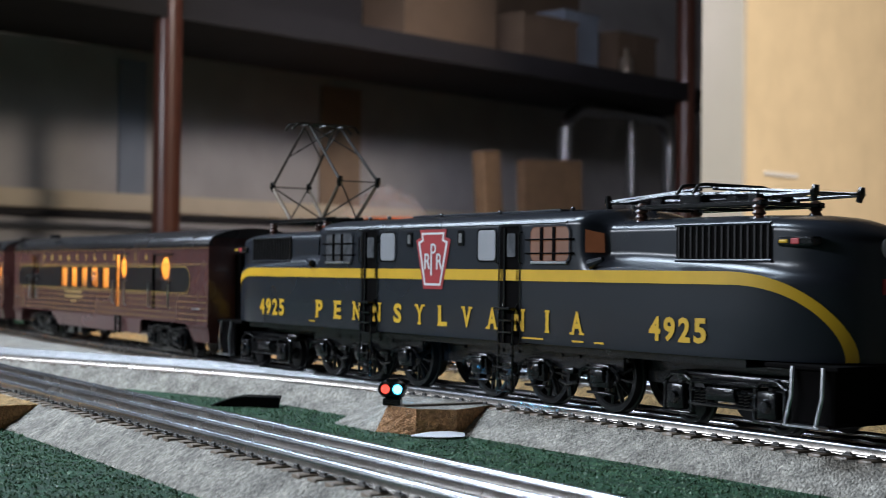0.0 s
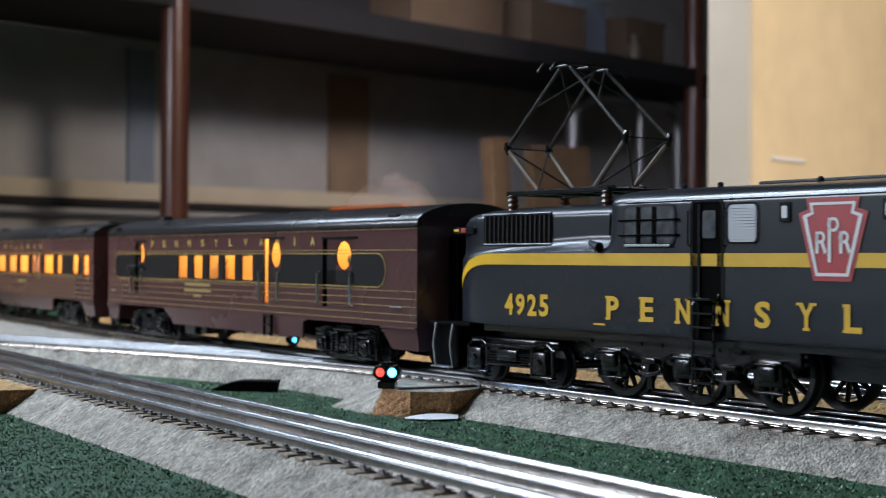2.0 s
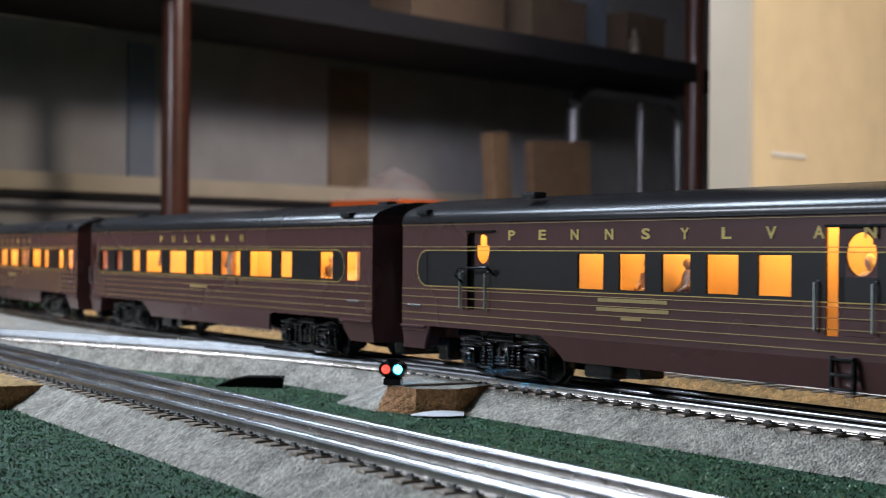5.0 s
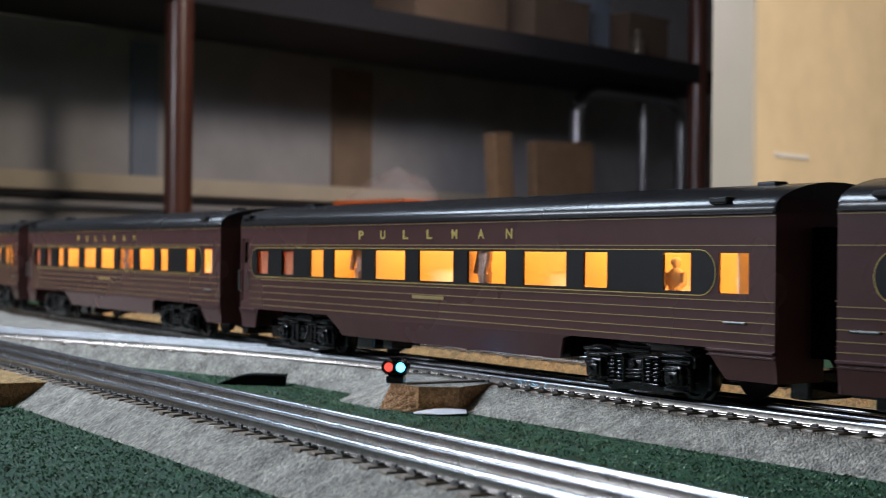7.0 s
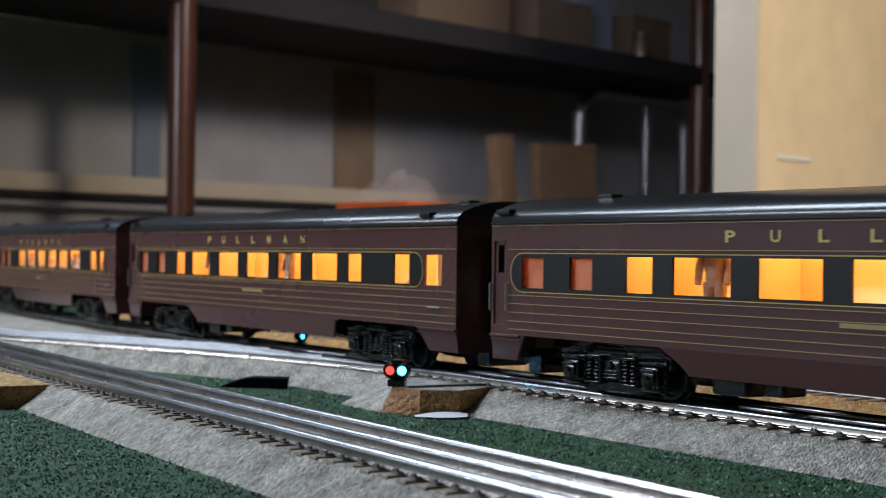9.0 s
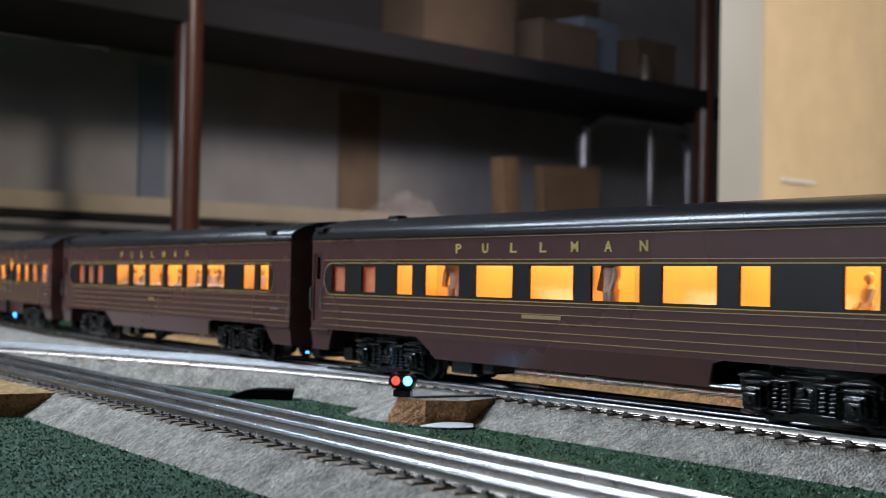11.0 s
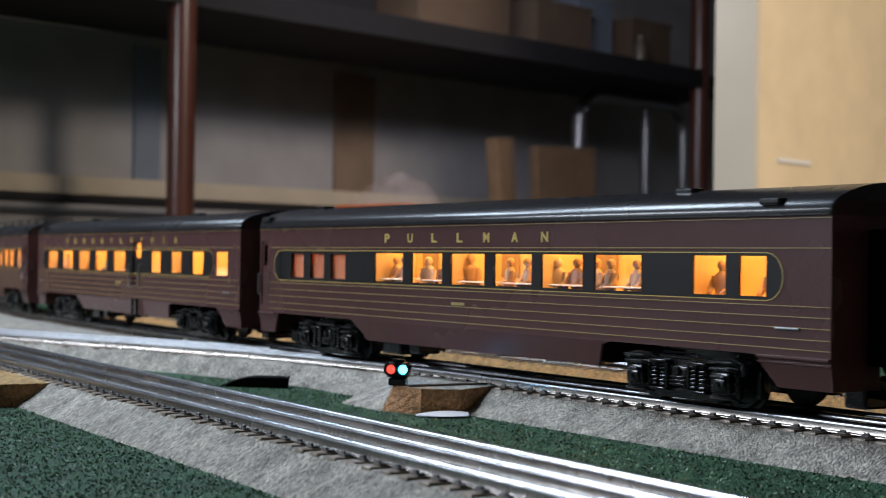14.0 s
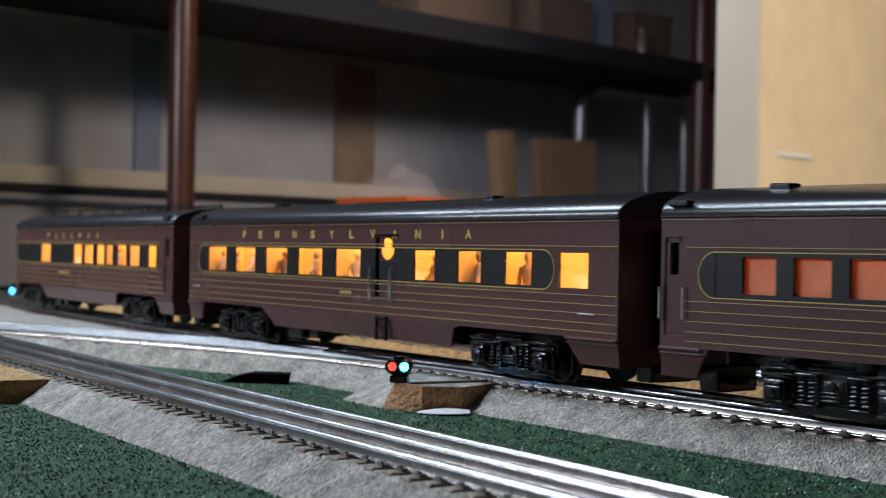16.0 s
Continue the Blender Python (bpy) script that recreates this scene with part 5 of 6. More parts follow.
        g.add([(s * 0.2415, 0.0042 * math.cos(2 * math.pi * k / n), 0.0680 + 0.0042 * math.sin(2 * math.pi * k / n)) for k in range(n)] + [(s * 0.2458, 0.0036 * math.cos(2 * math.pi * k / n), 0.0680 + 0.0036 * math.sin(2 * math.pi * k / n)) for k in range(n)], [(k, (k + 1) % n, n + (k + 1) % n, n + k) for k in range(n)] + [tuple(range(n, 2 * n))])
        part("headlight", g, STEEL, loco)
        part("nose_badge", Geo().box(s * 0.2452 - 0.0006, s * 0.2452 + 0.0006, -0.0030, 0.0030, 0.0515, 0.0572, 0.0003), KEY_RED, loco)
        # grab iron on the shoulder
        part("shoulder_vent", Geo().ring([(s * 0.120, -0.0330, 0.0618), (s * 0.127, -0.0320, 0.0640)], [0.0022, 0.0010], 8), GREEN_BLACK, loco)
    # ridge line of the cab roof
    g = Geo().box(-0.055, 0.07, -0.009, 0.009, 0.0858, 0.0872, 0.0005)
    for u in (-0.09, -0.07, -0.02, 0.03, 0.085):
        g.lathe_z(u, -0.014, [(0.084, 0.0012), (0.0868, 0.0012), (0.0874, 0.0007)], 8)
    part("roof_hatch", g, GREEN_BLACK, loco)
    eave = Geo()
    eave.ring([(-0.104, yo + 0.0002, 0.0797), (0.104, yo + 0.0002, 0.0797)], 0.0006, 6)
    part("drip_rail", eave, GREEN_BLACK, loco, smooth=50)
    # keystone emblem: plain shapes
    key = [(-0.0090, 0.0772), (0.0116, 0.0772), (0.0108, 0.0738), (0.0146, 0.0726), (0.0085, 0.0511), (-0.0060, 0.0511), (-0.0120, 0.0726), (-0.0082, 0.0738)]
    cx, cz = 0.0013, 0.0650
    big = [(cx + (x - cx) * 1.13, cz + (z - cz) * 1.10) for x, z in key]
    small = [(cx + (x - cx) * 0.84, cz + (z - cz) * 0.90) for x, z in key]
    em = part("emblem", panel(big, yo - 0.0004, yo - 0.00015), KEY_RED, loco, "red keystone emblem edged in white")
    part("emblem_edge", outline(small, [(cx + (x - cx) * 0.98, cz + (z - cz) * 0.98) for x, z in key], yo - 0.0006), KEY_WHITE, em)
    mono = Geo()
    for (xa, za, xb, zb) in ((-0.0052, 0.0592, -0.0052, 0.0668), (0.0002, 0.0562, 0.0002, 0.0715), (0.0052, 0.0592, 0.0052, 0.0668), (-0.0030, 0.0630, -0.0015, 0.0594), (0.0075, 0.0630, 0.0090, 0.0594)):
        d = Vector((xb - xa, zb - za)).normalized() * 0.0007
        mono.add([(xa + d.y, yo - 0.0007, za - d.x), (xb + d.y, yo - 0.0007, zb - d.x), (xb - d.y, yo - 0.0007, zb + d.x), (xa - d.y, yo - 0.0007, za + d.x)], [(0, 1, 2, 3)])
    for mx, mz, r in ((-0.0038, 0.0648, 0.0022), (0.0018, 0.0692, 0.0026), (0.0064, 0.0648, 0.0022)):
        a = [(mx + r * math.cos(q * 0.5236), mz + r * math.sin(q * 0.5236)) for q in range(12)]
        b = [(mx + (r - 0.0011) * math.cos(q * 0.5236), mz + (r - 0.0011) * math.sin(q * 0.5236)) for q in range(12)]
        o = outline(b, a, yo - 0.0007)
        mono.add(o.v, o.f)
    part("monogram", mono, KEY_WHITE, em)
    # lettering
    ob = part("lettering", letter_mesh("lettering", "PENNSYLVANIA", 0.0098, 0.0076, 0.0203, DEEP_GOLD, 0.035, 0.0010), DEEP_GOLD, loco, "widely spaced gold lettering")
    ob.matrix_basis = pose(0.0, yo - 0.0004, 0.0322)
    for u in (-0.1688, 0.1722):
        rows = letter_mesh("road_number", "4925", 0.0096, 0.0065, 0.0083, DEEP_GOLD, 0.035)
        for q in rows.vertices:
            q.co.y = loco_y(u + q.co.x) - 0.0004
        ob = part("road_number", rows, DEEP_GOLD, loco, "gold road number")
        ob.matrix_basis = pose(u, 0, 0.0320)
    for u0, u1, z in ((-0.1235, -0.1165, 0.0298), (0.0735, 0.0885, 0.0290), (0.1085, 0.1160, 0.0290), (0.1230, 0.1290, 0.0290)):
        part("data_bar", Geo().box(u0, u1, yo - 0.0004, yo - 0.0002, z, z + 0.0008), DEEP_GOLD, loco)
    # underframe: two hinged frames, side frames, journal boxes, springs
    g = Geo()
    g.box(-0.236, 0.236, -0.0145, 0.0145, 0.0140, 0.0272)
    g.box(-0.205, 0.205, -0.0290, 0.0290, 0.0240, 0.0274)
    part("underframe", g, UNDER_BLACK, loco)
    for s in (-1, 1):
        fr = Geo()
        for y, sg in ((-0.0235, -1), (0.0235, 1)):
            ya, yb = sorted((y - 0.001, y + 0.001))
            u = [s * q for q in (0.020, 0.132)]
            a, b = min(u), max(u)
            slab(fr, [(a, 0.0180), (a, 0.0262), (b, 0.0262), (b, 0.0180), (b - 0.008, 0.0165), (a + 0.008, 0.0165)], ya, yb)
            for ax in (0.0325, 0.0759, 0.1193):
                c = s * ax
                fr.box(c - 0.0060, c + 0.0060, *sorted((y, y + sg * 0.0036)), 0.0105, 0.0205, 0.0008)
                fr.box(c - 0.0042, c + 0.0042, *sorted((y + sg * 0.003, y + sg * 0.0055)), 0.0125, 0.0185, 0.0012)
                fr.box(c - 0.0052, c + 0.0052, *sorted((y + sg * 0.003, y + sg * 0.0060)), 0.0183, 0.0193, 0.0003)
                fr.box(c - 0.0075, c + 0.0075, *sorted((y, y + sg * 0.0042)), 0.0078, 0.0088, 0.0003)
                for e in (-0.0125, 0.0125):
                    fr.ring([(c + e, y + sg * 0.003, 0.0145), (c + e * 0.92, y + sg * 0.0035, 0.0172), (c + e * 0.6, y + sg * 0.003, 0.0190)], 0.0010, 6)
                    fr.lathe_y(c + e * 1.25, 0.0225, sorted([(y, 0.0010), (y + sg * 0.0016, 0.0008)]), 8)
            for ax in (0.054, 0.0976):
                c = s * ax
                fr.box(c - 0.0040, c + 0.0040, *sorted((y, y + sg * 0.003)), 0.0150, 0.0175, 0.0005)
                fr.ring([(c - 0.006, y + sg * 0.002, 0.0118), (c, y + sg * 0.003, 0.0105), (c + 0.006, y + sg * 0.002, 0.0118)], 0.0009, 6)
                fr.box(c - 0.0014, c + 0.0014, *sorted((y, y + sg * 0.002)), 0.0050, 0.0115, 0.0004)
        fm = part("driver_frame", fr, UNDER_BLACK, loco, smooth=40)
        for ax in (0.0325, 0.0759, 0.1193):
            w = part("driver_wheelset", DRIVER_MESH, TYRE, fm)
            w.matrix_basis = pose(s * ax, 0, DRIVER_R)
            WHEELS.append((w, s * ax, DRIVER_R))
        # guiding truck
        pt = Geo()
        c0 = s * 0.190
        for y, sg in ((-0.0235, -1), (0.0235, 1)):
            for a in (-0.024, 0.024):
                c = c0 + a
                pt.box(c - 0.0046, c + 0.0046, *sorted((y, y + sg * 0.0046)), 0.0058, 0.0158, 0.001)
                pt.lathe_y(c, 0.0105, sorted([(y + sg * 0.004, 0.0030), (y + sg * 0.0062, 0.0022)]), 12)
                pt.ring([(c - 0.0075, y + sg * 0.002, 0.0050), (c - 0.0072, y + sg * 0.002, 0.0165), (c - 0.004, y + sg * 0.002, 0.0195), (c + 0.004, y + sg * 0.002, 0.0195), (c + 0.0072, y + sg * 0.002, 0.0165), (c + 0.0075, y + sg * 0.002, 0.0050)], 0.0011, 6)
                pt.box(c - 0.0078, c + 0.0078, *sorted((y, y + sg * 0.0034)), 0.0040, 0.0052, 0.0004)
            for z in (0.0088, 0.0140, 0.0172):
                pt.ring([(c0 - 0.018, y + sg * 0.0022, z), (c0 + 0.018, y + sg * 0.0022, z)], 0.0009, 6)
            pt.box(c0 - 0.0075, c0 + 0.0075, *sorted((y, y + sg * 0.0042)), 0.0105, 0.0158, 0.0008)
            for a in (-0.013, -0.010, 0.010, 0.013):
                coil = [(c0 + a + 0.0012 * math.cos(q * 1.57), y + sg * 0.0026 + 0.0012 * math.sin(q * 1.57), 0.0090 + q * 0.0003) for q in range(20)]
                pt.ring(coil, 0.0005, 5)
        pt.box(c0 - 0.030, c0 + 0.030, -0.0215, 0.0215, 0.0165, 0.0205, 0.001)
        pm = part("guiding_truck", pt, UNDER_BLACK, loco, smooth=40)
        for a in (-0.024, 0.024):
            w = part("guiding_wheelset", PILOT_MESH, TYRE, pm)
            w.matrix_basis = pose(c0 + a, 0, PILOT_R)
            WHEELS.append((w, c0 + a, PILOT_R))
        # pilot with steps and coupler
        pl = Geo()
        x0, x1 = sorted((s * 0.226, s * 0.2465))
        pl.box(x0, x1, -0.0285, 0.0285, 0.0055, 0.0262, 0.0015)
        pl.box(*sorted((s * 0.215, s * 0.2490)), -0.0300, 0.0300, 0.0250, 0.0268, 0.0005)
        pi = part("pilot", pl, DARK_HOLE, loco, "black pilot at the end of the frame")
        part("coupler", Geo().box(*sorted((s * 0.245, s * 0.2535)), -0.0035, 0.0035, 0.0080, 0.0125, 0.001), UNDER_BLACK, pi)
        for y in (-0.0300, 0.0300):
            st = Geo()
            for u in (s * 0.2285, s * 0.2425):
                st.ring([(u, y, 0.0262), (u + s * 0.0006, y * 1.04, 0.0160), (u - s * 0.0022, y * 1.05, 0.0052)], 0.0007, 6)
            for z in (0.0055,):
                st.box(*sorted((s * 0.2275, s * 0.2430)), y - 0.0028, y + 0.0018, z - 0.0004, z + 0.0004)
            part("step", st, STEEL if y < 0 else UNDER_BLACK, pi, "thin bright step irons", smooth=50)
    pantograph(loco, -0.168, True)
    pantograph(loco, 0.165, False)
    return loco


CAB_GLOW = mat("lit_cab", (0.35, 0.16, 0.09), 0.5, vary=0.5, scale=140, second=(0.10, 0.05, 0.03), emit=(1.0, 0.32, 0.12), strength=0.05)
CAB_GREY = mat("cab_glass", (0.03, 0.03, 0.034), 0.12, vary=0.8, scale=120, second=(0.20, 0.205, 0.22))
DRIVER_MESH = driver_geo(DRIVER_R).mesh("driver_wheelset", TYRE, 35)
PILOT_MESH = wheelset_geo(PILOT_R).mesh("guiding_wheelset", TYRE, 35)
LOCO = build_loco()


# ---- dwarf signals and small things on the layout ----
def dwarf_signal(x, y, z, turn, left, right, label, scale=1.0):
    t = thing("dwarf_signal", label, "model signal", "dwarf signals beside the tracks")
    t.matrix_basis = pose(x, y, z, 0, 0, turn) @ Matrix.Scale(scale, 4)
    part("base", Geo().box(-0.0042, 0.0042, -0.0028, 0.0032, 0.0, 0.0034, 0.0006), UNDER_BLACK, t)
    h = Geo().box(-0.0054, 0.0054, -0.0018, 0.0032, 0.0036, 0.0112, 0.0012)
    h.box(-0.0030, 0.0030, -0.0010, 0.0026, 0.0030, 0.0125, 0.0008)
    for cx in (-0.0029, 0.0029):
        h.lathe_y(cx, 0.0076, [(-0.0026, 0.0021), (-0.0034, 0.0024), (-0.0036, 0.0030), (-0.0030, 0.0034), (0.003, 0.0034), (0.003, 0.0020)], 20)
    part("housing", h, UNDER_BLACK, t, smooth=40)
    part("rear_lens", Geo().lathe_y(0.0029, 0.0076, [(0.0030, 0.0022), (0.0038, 0.0020), (0.0042, 0.0010)], 16), REAR_GLOW if right is CYAN_LENS else right, t, "small lit lens on the back")
    for cx, m in ((-0.0029, left), (0.0029, right)):
        part("lens", Geo().lathe_y(cx, 0.0076, [(-0.0048, 0.0004), (-0.0045, 0.0010), (-0.0039, 0.0015), (-0.0032, 0.0018), (-0.0026, 0.0021)], 20), m, t, smooth=60)
        hood = Geo()
        rows = []
        for yy, r in ((-0.0028, 0.0033), (-0.0062, 0.0031)):
            rows.append([(cx + r * math.cos(radians(45 + 9 * k)), yy, 0.0076 + r * math.sin(radians(45 + 9 * k))) for k in range(11)])
        hood.sheet(rows)
        part("hood", hood, UNDER_BLACK, t, smooth=60)
    return t


def cut_sheet(corners, feet, top):
    """A rough torn foam face between an upper edge and a foot line."""
    def along(pts):
        return [Vector((*pts[i], 0)).lerp(Vector((*pts[i + 1], 0)), k / 8) for i in range(len(pts) - 1) for k in range(8)] + [Vector((*pts[-1], 0))]
    rows = []
    for j in range(9):
        z = GROUND_Z - 0.001 + (top - GROUND_Z + 0.001) * j / 8
        row = []
        for low, high in zip(along(feet), along(corners)):
            p = low.lerp(high, j / 8)
            row.append((p.x, p.y + (0.0009 * noise.noise(Vector((p.x * 500, z * 500, 3))) if j < 8 else 0), z))
        rows.append(row)
    return Geo().sheet(rows)


def build_lineside():
    # foam stub that carries the signal
    g = Geo()
    top = TIE_Z + 0.0004
    a, b, c, d = (-0.0238, 0.678), (0.008, 0.660), (0.046, 0.715), (-0.012, 0.745)
    bend = (-0.0105, 0.661)
    tip = (-0.054, 0.704)
    v = [(*a, top), (*b, top), (*c, top), (*d, top), (-0.0295, 0.6725, GROUND_Z - 0.001), (0.008, 0.6592, GROUND_Z - 0.001), (*tip, GROUND_Z - 0.001), (-0.050, 0.745, GROUND_Z - 0.001)]
    stub = thing("signal_stub", "cut foam block beside the track under the signal", "foam block")
    n = 14
    rows = []
    for i in range(n + 1):
        q = i / n
        p0 = Vector(v[0]).lerp(Vector(v[3]), q)
        p1 = Vector(v[4]).lerp(Vector((tip[0], tip[1], GROUND_Z - 0.001)), min(1, q * 1.2)) if q < 0.83 else Vector((tip[0], tip[1], GROUND_Z - 0.001)).lerp(Vector(v[7]), (q - 0.83) / 0.17)
        row = []
        for k in range(10):
            p = p0.lerp(p1, k / 9)
            h = noise.noise(p * 420) * 0.0007 * (0 if k in (9,) else 1)
            row.append((p.x - h * 0.6, p.y - h * 0.4, p.z + h * 0.6))
        rows.append(row)
    part("slope", Geo().sheet(rows), FOAM, stub, smooth=60)
    part("cut_face", cut_sheet([a, bend, b], [(-0.0295, 0.6725), (-0.0105, 0.660), (0.008, 0.6592)], top).add([v[1], v[2], (c[0], c[1], GROUND_Z), v[5]], [(0, 1, 2, 3)]), FOAM_CUT, stub, "brown cut foam face")
    part("plank", Geo().quad_box([(-0.016, 0.669), (0.030, 0.694), (0.029, 0.698), (-0.017, 0.673)], top, top + 0.0009), TIE, stub, "thin dark wooden strip")
    part("top_face", Geo().add([v[0], (*bend, top), v[1], v[2], v[3]], [(0, 1, 2, 3, 4)]), FOAM, stub)
    # curl of white paper
    rows = []
    for i in range(13):
        q = i / 12
        wide = math.sin(math.pi * min(1, q * 0.8 + 0.02)) ** 0.8
        x, y = -0.0125 + 0.024 * q, 0.6505 + 0.004 * q
        rows.append([(x, y + (0.004 - 0.012 * k) * wide, GROUND_Z + 0.0006 + 0.0014 * (1 - k) * wide) for k in (0, 0.25, 0.5, 0.75, 1)])
    g = Geo().sheet(rows)
    g.sheet([[(x, y, z + 0.0004) for x, y, z in r] for r in rows])
    whole("paper_scrap", g, PAPER, "curled scrap of white paper on the turf", "paper", smooth=60)
    # black arched strip in front of the bed; its front is filled black for the shaded hollow
    g = Geo()
    up = [(-0.1225 + 0.0375 * q / 18, GROUND_Z + 0.0002 + 0.0056 * math.sin(min(1, q / 18 * 1.9) * math.pi / 2)) for q in range(19)]
    v = []
    for x, z in up:
        y = 0.788 - 0.006 * (x + 0.1225) / 0.0375
        v += [(x, y, GROUND_Z - 0.0005), (x, y, z), (x, y + 0.013, z)]
    g.add(v, [(3 * i, 3 * i + 1, 3 * i + 4, 3 * i + 3) for i in range(18)] + [(3 * i + 1, 3 * i + 2, 3 * i + 5, 3 * i + 4) for i in range(18)] + [(54, 55, 56)])
    cover = whole("cable_cover", g, DARK_HOLE, "black arched plastic strip on the turf, its dark hollow filled in black", "cable cover", smooth=50)
    rim = Geo().ring([(x, 0.7878 - 0.006 * (x + 0.1225) / 0.0375, z) for x, z in up], 0.0005, 6)
    part("rim", rim, BAND_BLACK, cover, smooth=50)
    # tan foam end piece beside the near track
    blk = thing("foam_end", "tan foam roadbed end with a dark cut face", "foam block")
    pts = [(-0.178, 0.694), (-0.186, 0.677), (-0.207, 0.665), (-0.40, 0.640), (-0.52, 0.90), (-0.30, 0.90)]
    part("top", Geo().quad_box(list(reversed(pts)), TIE_Z - 0.004, TIE_Z - 0.0008), FOAM_TAN_WARM, blk)
    rows = []
    low = [(-0.1785, 0.692), (-0.188, 0.675), (-0.209, 0.663), (-0.40, 0.638)]
    for z in np.linspace(GROUND_Z - 0.001, TIE_Z - 0.0012, 5):
        rows.append([(*p, float(z)) for p in low])
    part("cut_face", Geo().sheet(rows), FOAM_CUT, blk, "dark brown cut foam face", smooth=30)
    dwarf_signal(-0.0216, 0.6780, TIE_Z + 0.0004, -12, RED_LENS, CYAN_LENS, "black dwarf signal with red and cyan lenses lit")
    p = main_at(-0.28)
    n = Vector((0.839, 0.545, 0))
    q = p + n * 0.058
    dwarf_signal(q.x, q.y, TIE_Z - 0.002, -20, UNDER_BLACK, BLUE_LENS, "black dwarf signal with one blue lens lit", 0.75)
    dwarf_signal(-0.560, 1.850, GROUND_Z, -10, UNDER_BLACK, BLUE_LENS, "larger black dwarf signal with one blue lens lit", 1.85)


build_lineside()


# ---- shelves and what stands on them ----
SH_B, SH_D = 2.423, 0.47      # front plane of the shelf unit and its depth
POST_A = 1.667                # place of the first post along the wall


def build_shelves():
    sh = thing("shelf_unit", "dark steel shelf unit with brown posts", "shelves")
    for a in (POST_A, POST_A + 1.79, POST_A - 1.83):
        for b in (SH_B,):
            g = Geo()
            x, y = room_xy(a, b)
            g.lathe_z(x, y, [(FLOOR_Z, 0.028), (CEIL_Z - 0.02, 0.028)], 24)
            part("post", g, MAHOGANY, sh, "rounded reddish brown post", smooth=50)
    for z0, z1 in ((0.560, 0.612), (-0.075, -0.035), (-0.62, -0.58), (1.15, 1.20)):
        part("beam", room_box(Geo(), POST_A - 1.83, POST_A + 1.80, SH_B - 0.022, SH_B + 0.012, z0, z1), SHELF_DARK, sh)
        part("board", room_box(Geo(), POST_A - 1.83, POST_A + 2.15, SH_B + 0.0125, SH_B + SH_D, z0 + 0.012, z1 - 0.006), SHELF_DARK, sh)
    z = -0.041
    # tub with an orange lid under a clear bag
    tub = thing("storage_tub", "tub with an orange lid on the lower shelf", "storage tub")
    part("tub_body", room_box(Geo(), 2.385, 2.525, SH_B + 0.10, SH_B + 0.33, z + 0.0005, 0.160), FILM_TUB, tub)
    part("lid", room_box(Geo(), 2.375, 2.535, SH_B + 0.085, SH_B + 0.345, 0.1605, 0.190), ORANGE, tub, "bright orange plastic lid")
    # the bag: a crumpled dome
    rows = []
    for i in range(17):
        row = []
        for k in range(17):
            u, w = i / 16, k / 16
            h = (math.sin(math.pi * u) * math.sin(math.pi * w)) ** 0.45
            j = (0.62 + 0.9 * abs(noise.noise(Vector((u * 7, w * 7, 2.2))))) * (0.72 + 0.5 * u)
            p = room_xy(2.385 + 0.150 * u, SH_B + 0.11 + 0.21 * w)
            row.append((*p, 0.191 + 0.080 * h * j))
        rows.append(row)
    bag = whole("plastic_bag", Geo().sheet(rows), FILM_BAG, "crumpled clear plastic bag on the orange lid", "plastic bag", smooth=80)
    bag.visible_shadow = False
    # offcuts of wood
    def leaning(name, a, b, w, h, th, tilt, m, label, cat):
        ob = whole(name, Geo().box(-w / 2, w / 2, -th / 2, th / 2, 0, h, 0.003), m, label, cat)
        x, y = room_xy(a, b)
        ob.matrix_basis = pose(x, y, z + 0.001, 0, 0, 45) @ pose(0, 0, 0, 0, tilt, 0)
        return ob
    leaning("wood_offcut", 2.775, SH_B + 0.12, 0.066, 0.416, 0.04, -5, WOOD, "narrow pale wood offcut standing on end", "wood offcut")
    leaning("wood_offcut", 3.034, SH_B + 0.14, 0.245, 0.41, 0.03, -2.5, WOOD, "square pale wood board standing on edge", "wood offcut")
    # bent tube frame
    g = Geo()
    path = []
    x0, x1, zt, r = 3.215, 3.73, 0.545, 0.09
    for k in range(7):
        a = math.pi - math.pi / 2 * k / 6
        path.append((x0 + r + r * math.cos(a), zt - r + r * math.sin(a)))
    for k in range(7):
        a = math.pi / 2 - math.pi / 2 * k / 6
        path.append((x1 - r + r * math.cos(a), zt - r + r * math.sin(a)))
    path = [(x0, z + 0.001)] + path + [(x1, z + 0.001)]
    g.ring([(*room_xy(a, SH_B + 0.25), h) for a, h in path], 0.021, 12)
    g.ring([(*room_xy(3.535, SH_B + 0.25), z + 0.001), (*room_xy(3.535, SH_B + 0.25), zt - 0.01)], 0.017, 10)
    whole("tube_frame", g, CHROME, "bent grey metal tube frame on the shelf", "metal frame", smooth=50)
    # boards against the wall
    for a0, a1, m, name, label in ((1.903, 1.975, BLUE_GREY, "leaning_board", "blue grey board against the wall"), (2.534, 2.675, SHEET, "cardboard_sheet", "brown cardboard sheet against the wall")):
        whole(name, room_box(Geo(), a0, a1, WALL_B - 0.012, WALL_B - 0.002, 0.2365, 0.560), m, label, "board")
    # boxes on the upper shelf; the long back one is added to fill dark gaps
    zu = 0.6065
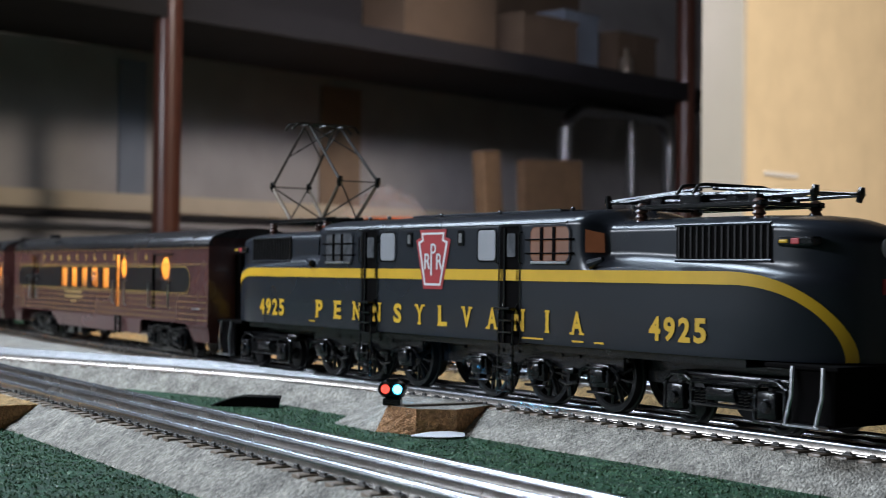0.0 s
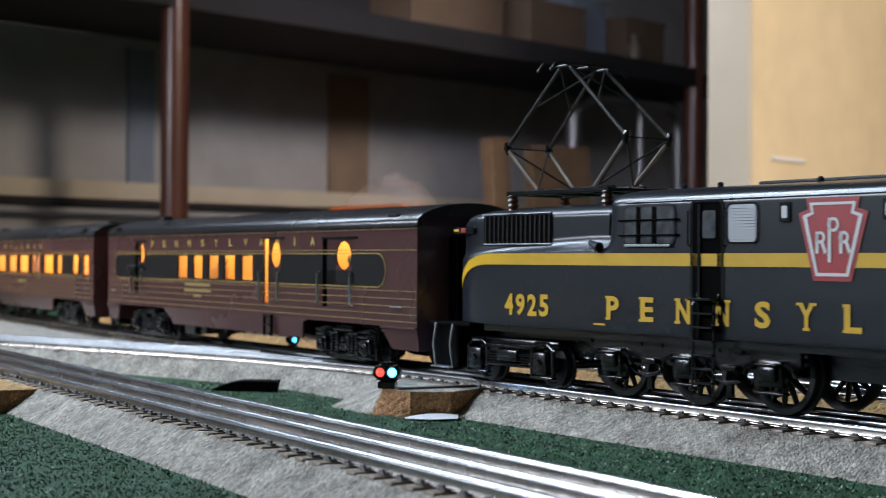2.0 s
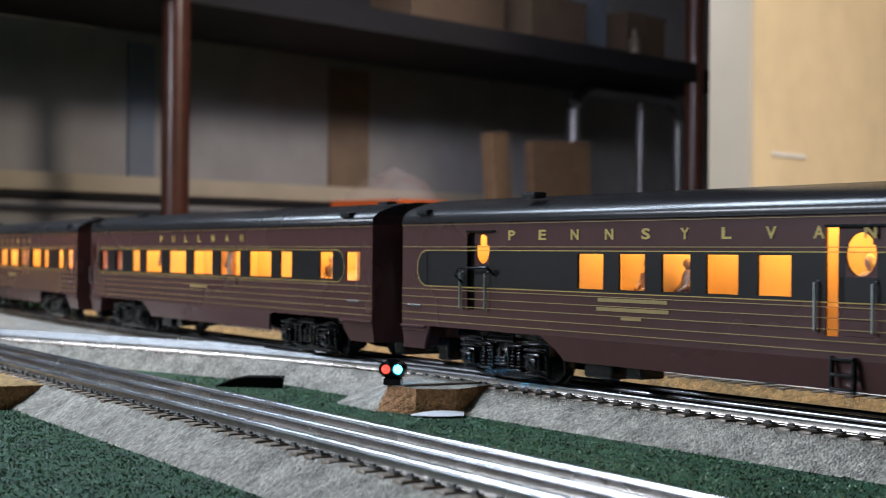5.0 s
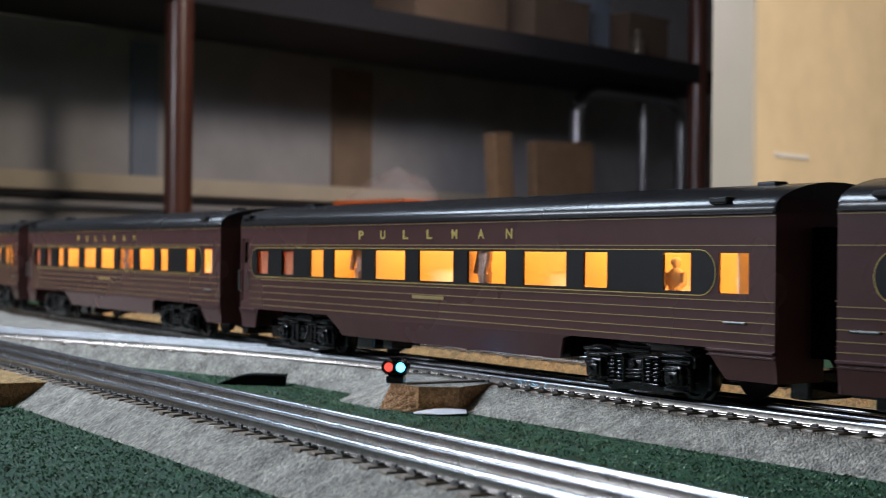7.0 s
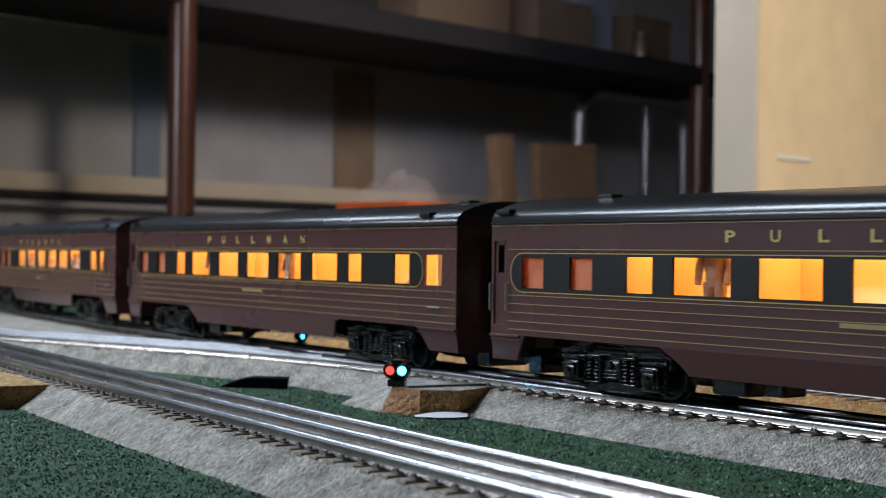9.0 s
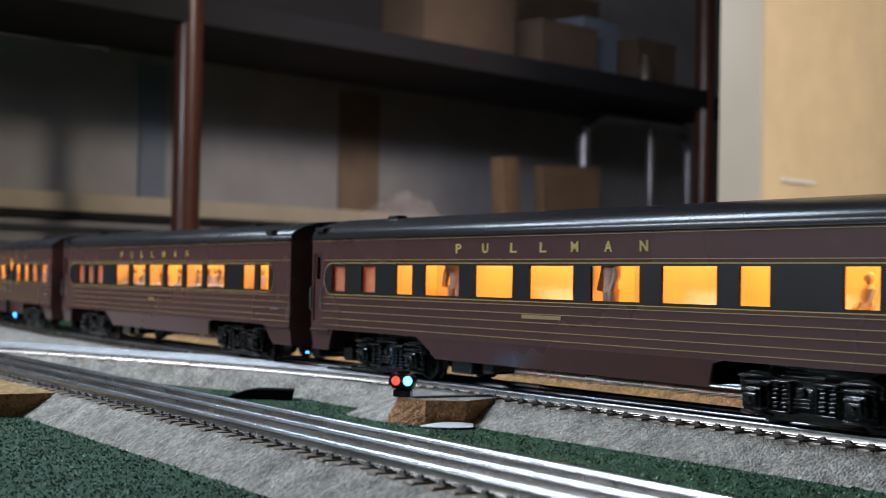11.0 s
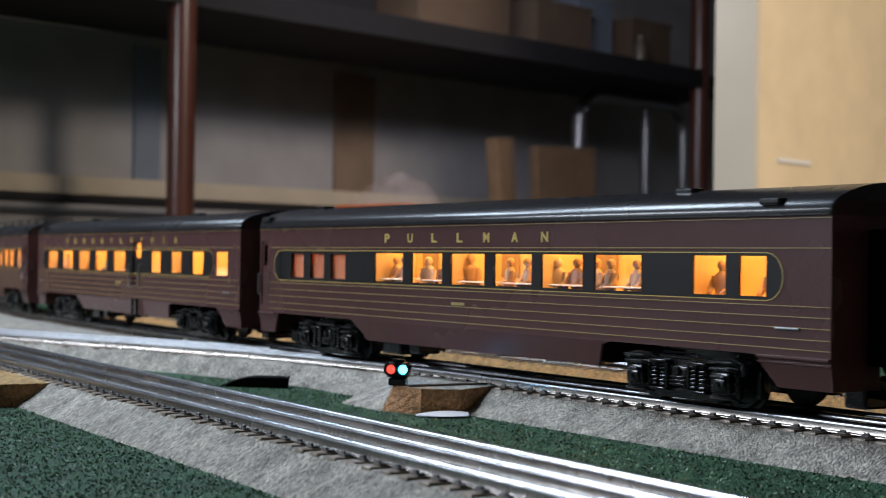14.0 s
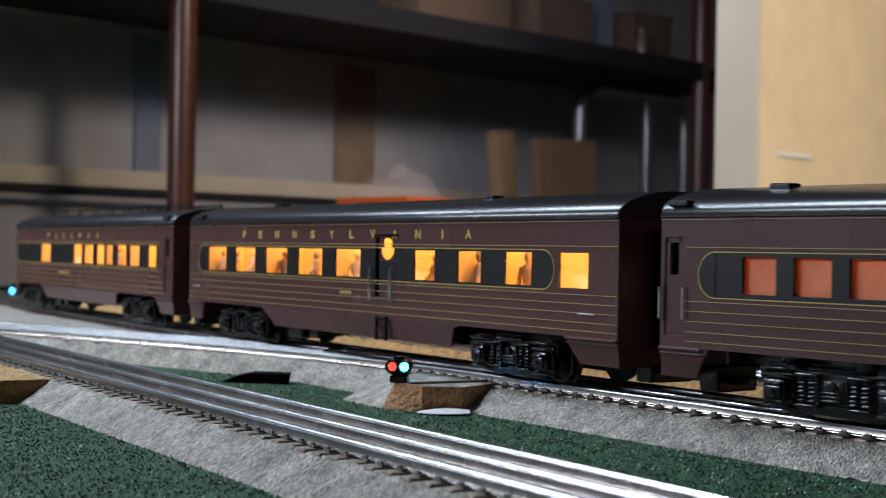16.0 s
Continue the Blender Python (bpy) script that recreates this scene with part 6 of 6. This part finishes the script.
    for a0, a1, b0, h, m, label in ((2.42, 2.75, 0.10, 0.20, CARD, "brown cardboard box"), (2.80, 3.02, 0.05, 0.12, CARD, "brown cardboard carton"), (3.05, 3.20, 0.12, 0.17, BLUE_GREY, "grey cardboard carton"), (1.80, 2.30, 0.12, 0.22, SHELF_DARK, "dark storage box"), (3.24, 3.42, 0.08, 0.13, CARD, "brown cardboard box"), (2.36, 3.44, 0.385, 0.30, CARD, "long brown filler block, added to close the dark gap behind the boxes")):
        bx = thing("storage_box", label + " on the upper shelf", "box", "boxes on the upper shelf")
        part("box_body", room_box(Geo(), a0, a1, SH_B + b0, SH_B + min(b0 + 0.25, 0.46), zu, zu + h), m, bx)
        part("lid", room_box(Geo(), a0 - 0.004, a1 + 0.004, SH_B + b0 - 0.004, SH_B + min(b0 + 0.25, 0.46) + 0.004, zu + h, zu + h + 0.012), m, bx)
        part("tape", room_box(Geo(), (a0 + a1) / 2 - 0.02, (a0 + a1) / 2 + 0.02, SH_B + b0 - 0.0055, SH_B + b0 - 0.0045, zu + h - 0.05, zu + h + 0.010), m, bx)
    g = Geo()
    x, y = room_xy(3.20, SH_B + 0.02)
    g.lathe_z(x, y, [(zu, 0.018), (zu + 0.05, 0.018), (zu + 0.062, 0.008), (zu + 0.08, 0.008)], 14)
    whole("small_jar", g, BRASS_LIT, "small brassy jar on the upper shelf", "jar", smooth=40)
    # wall hook on the partition
    g = Geo()
    x, y = room_xy(2.41, 1.5)
    room_box(g, 2.395, 2.515, 1.4965, 1.4999, 0.2520, 0.2600)
    whole("picture_rail_piece", g, PAPER, "short white strip fixed to the cream wall", "wall strip")


FILM_TUB = mat("milky_tub", (0.32, 0.30, 0.30), 0.4, vary=0.1)
build_shelves()


# ---- short turf fibres near the camera ----
def turf_fibres():
    rnd = random.Random(8)
    g = Geo()
    v, f = [], []
    def strew(n, inside):
        made = 0
        while made < n:
            x, y = rnd.uniform(-0.35, 0.25), rnd.uniform(0.30, 0.85)
            if not inside(x, y):
                continue
            made += 1
            a, h, w = rnd.uniform(0, 6.28), rnd.uniform(0.0002, 0.0009), rnd.uniform(0.0004, 0.0009)
            dx, dy = math.cos(a) * w, math.sin(a) * w
            k = len(v)
            v.extend([(x - dx, y - dy, GROUND_Z - 0.0003), (x + dx, y + dy, GROUND_Z - 0.0003), (x + rnd.uniform(-1, 1) * 0.0012, y + rnd.uniform(-1, 1) * 0.0012, GROUND_Z + h)])
            f.append((k, k + 1, k + 2))
    off = lambda x, y: (x - 0.0) * 0.849 + (y - 0.4255) * 0.528
    strew(26000, lambda x, y: -0.13 < off(x, y) < -0.038)
    strew(26000, lambda x, y: 0.038 < off(x, y) < 0.15)
    me = bpy.data.meshes.new("turf_fibres")
    me.from_pydata(v, [], f)
    me.materials.append(TURF_BLADE)
    tagged(new("turf_fibres", me), "short dark green turf fibres", "turf", kind="stuff")


turf_fibres()


# ---- what moves ----
TRAVEL = [(0, 0.042), (0.5, 0.099), (1, 0.157), (1.5, 0.222), (2, 0.294), (2.5, 0.366), (3, 0.438), (3.5, 0.510), (4, 0.581), (6.5, 0.933), (7, 1.002), (7.5, 1.069), (8, 1.138), (8.5, 1.206), (9, 1.274), (11.5, 1.637), (12, 1.703), (12.5, 1.768), (13, 1.834), (13.5, 1.901), (14, 1.977), (14.5, 2.063), (15, 2.157), (15.5, 2.251), (16, 2.339)]

OFFSETS = [-0.4814, -0.9583, -1.4350, -1.9089, -2.3836, -2.8585]


def travelled(t):
    """Distance gone along the track at t, gliding from value to value."""
    ts = [q[0] for q in TRAVEL]
    i = min(max(int(np.searchsorted(ts, t)) - 1, 0), len(ts) - 2)
    def slope(k):
        a, b = max(0, k - 1), min(len(ts) - 1, k + 1)
        return (TRAVEL[b][1] - TRAVEL[a][1]) / (ts[b] - ts[a])
    h = ts[i + 1] - ts[i]
    x = (t - ts[i]) / h
    p0, p1, m0, m1 = TRAVEL[i][1], TRAVEL[i + 1][1], slope(i) * h, slope(i + 1) * h
    return (2 * x**3 - 3 * x**2 + 1) * p0 + (x**3 - 2 * x**2 + x) * m0 + (-2 * x**3 + 3 * x**2) * p1 + (x**3 - x**2) * m1


def on_track(s, reach):
    a, b = main_at(s - reach), main_at(s + reach)
    d = b - a
    m = (a + b) / 2
    return pose(m.x, m.y, 0, 0, 0, math.degrees(math.atan2(d.y, d.x)))


def motions():
    times = [k * 0.25 for k in range(65)]
    walk(LOCO, [(t, on_track(travelled(t), 0.11)) for t in times])
    for car, off in zip(CARS, OFFSETS):
        walk(car, [(t, on_track(travelled(t) + off, 0.14)) for t in times])
    turns = [k / 15 for k in range(241)]
    for wheel, u, r in WHEELS:
        walk(wheel, [(t, pose(u, 0, r, 0, math.degrees(travelled(t) / r) % 360, 0)) for t in turns])


motions()
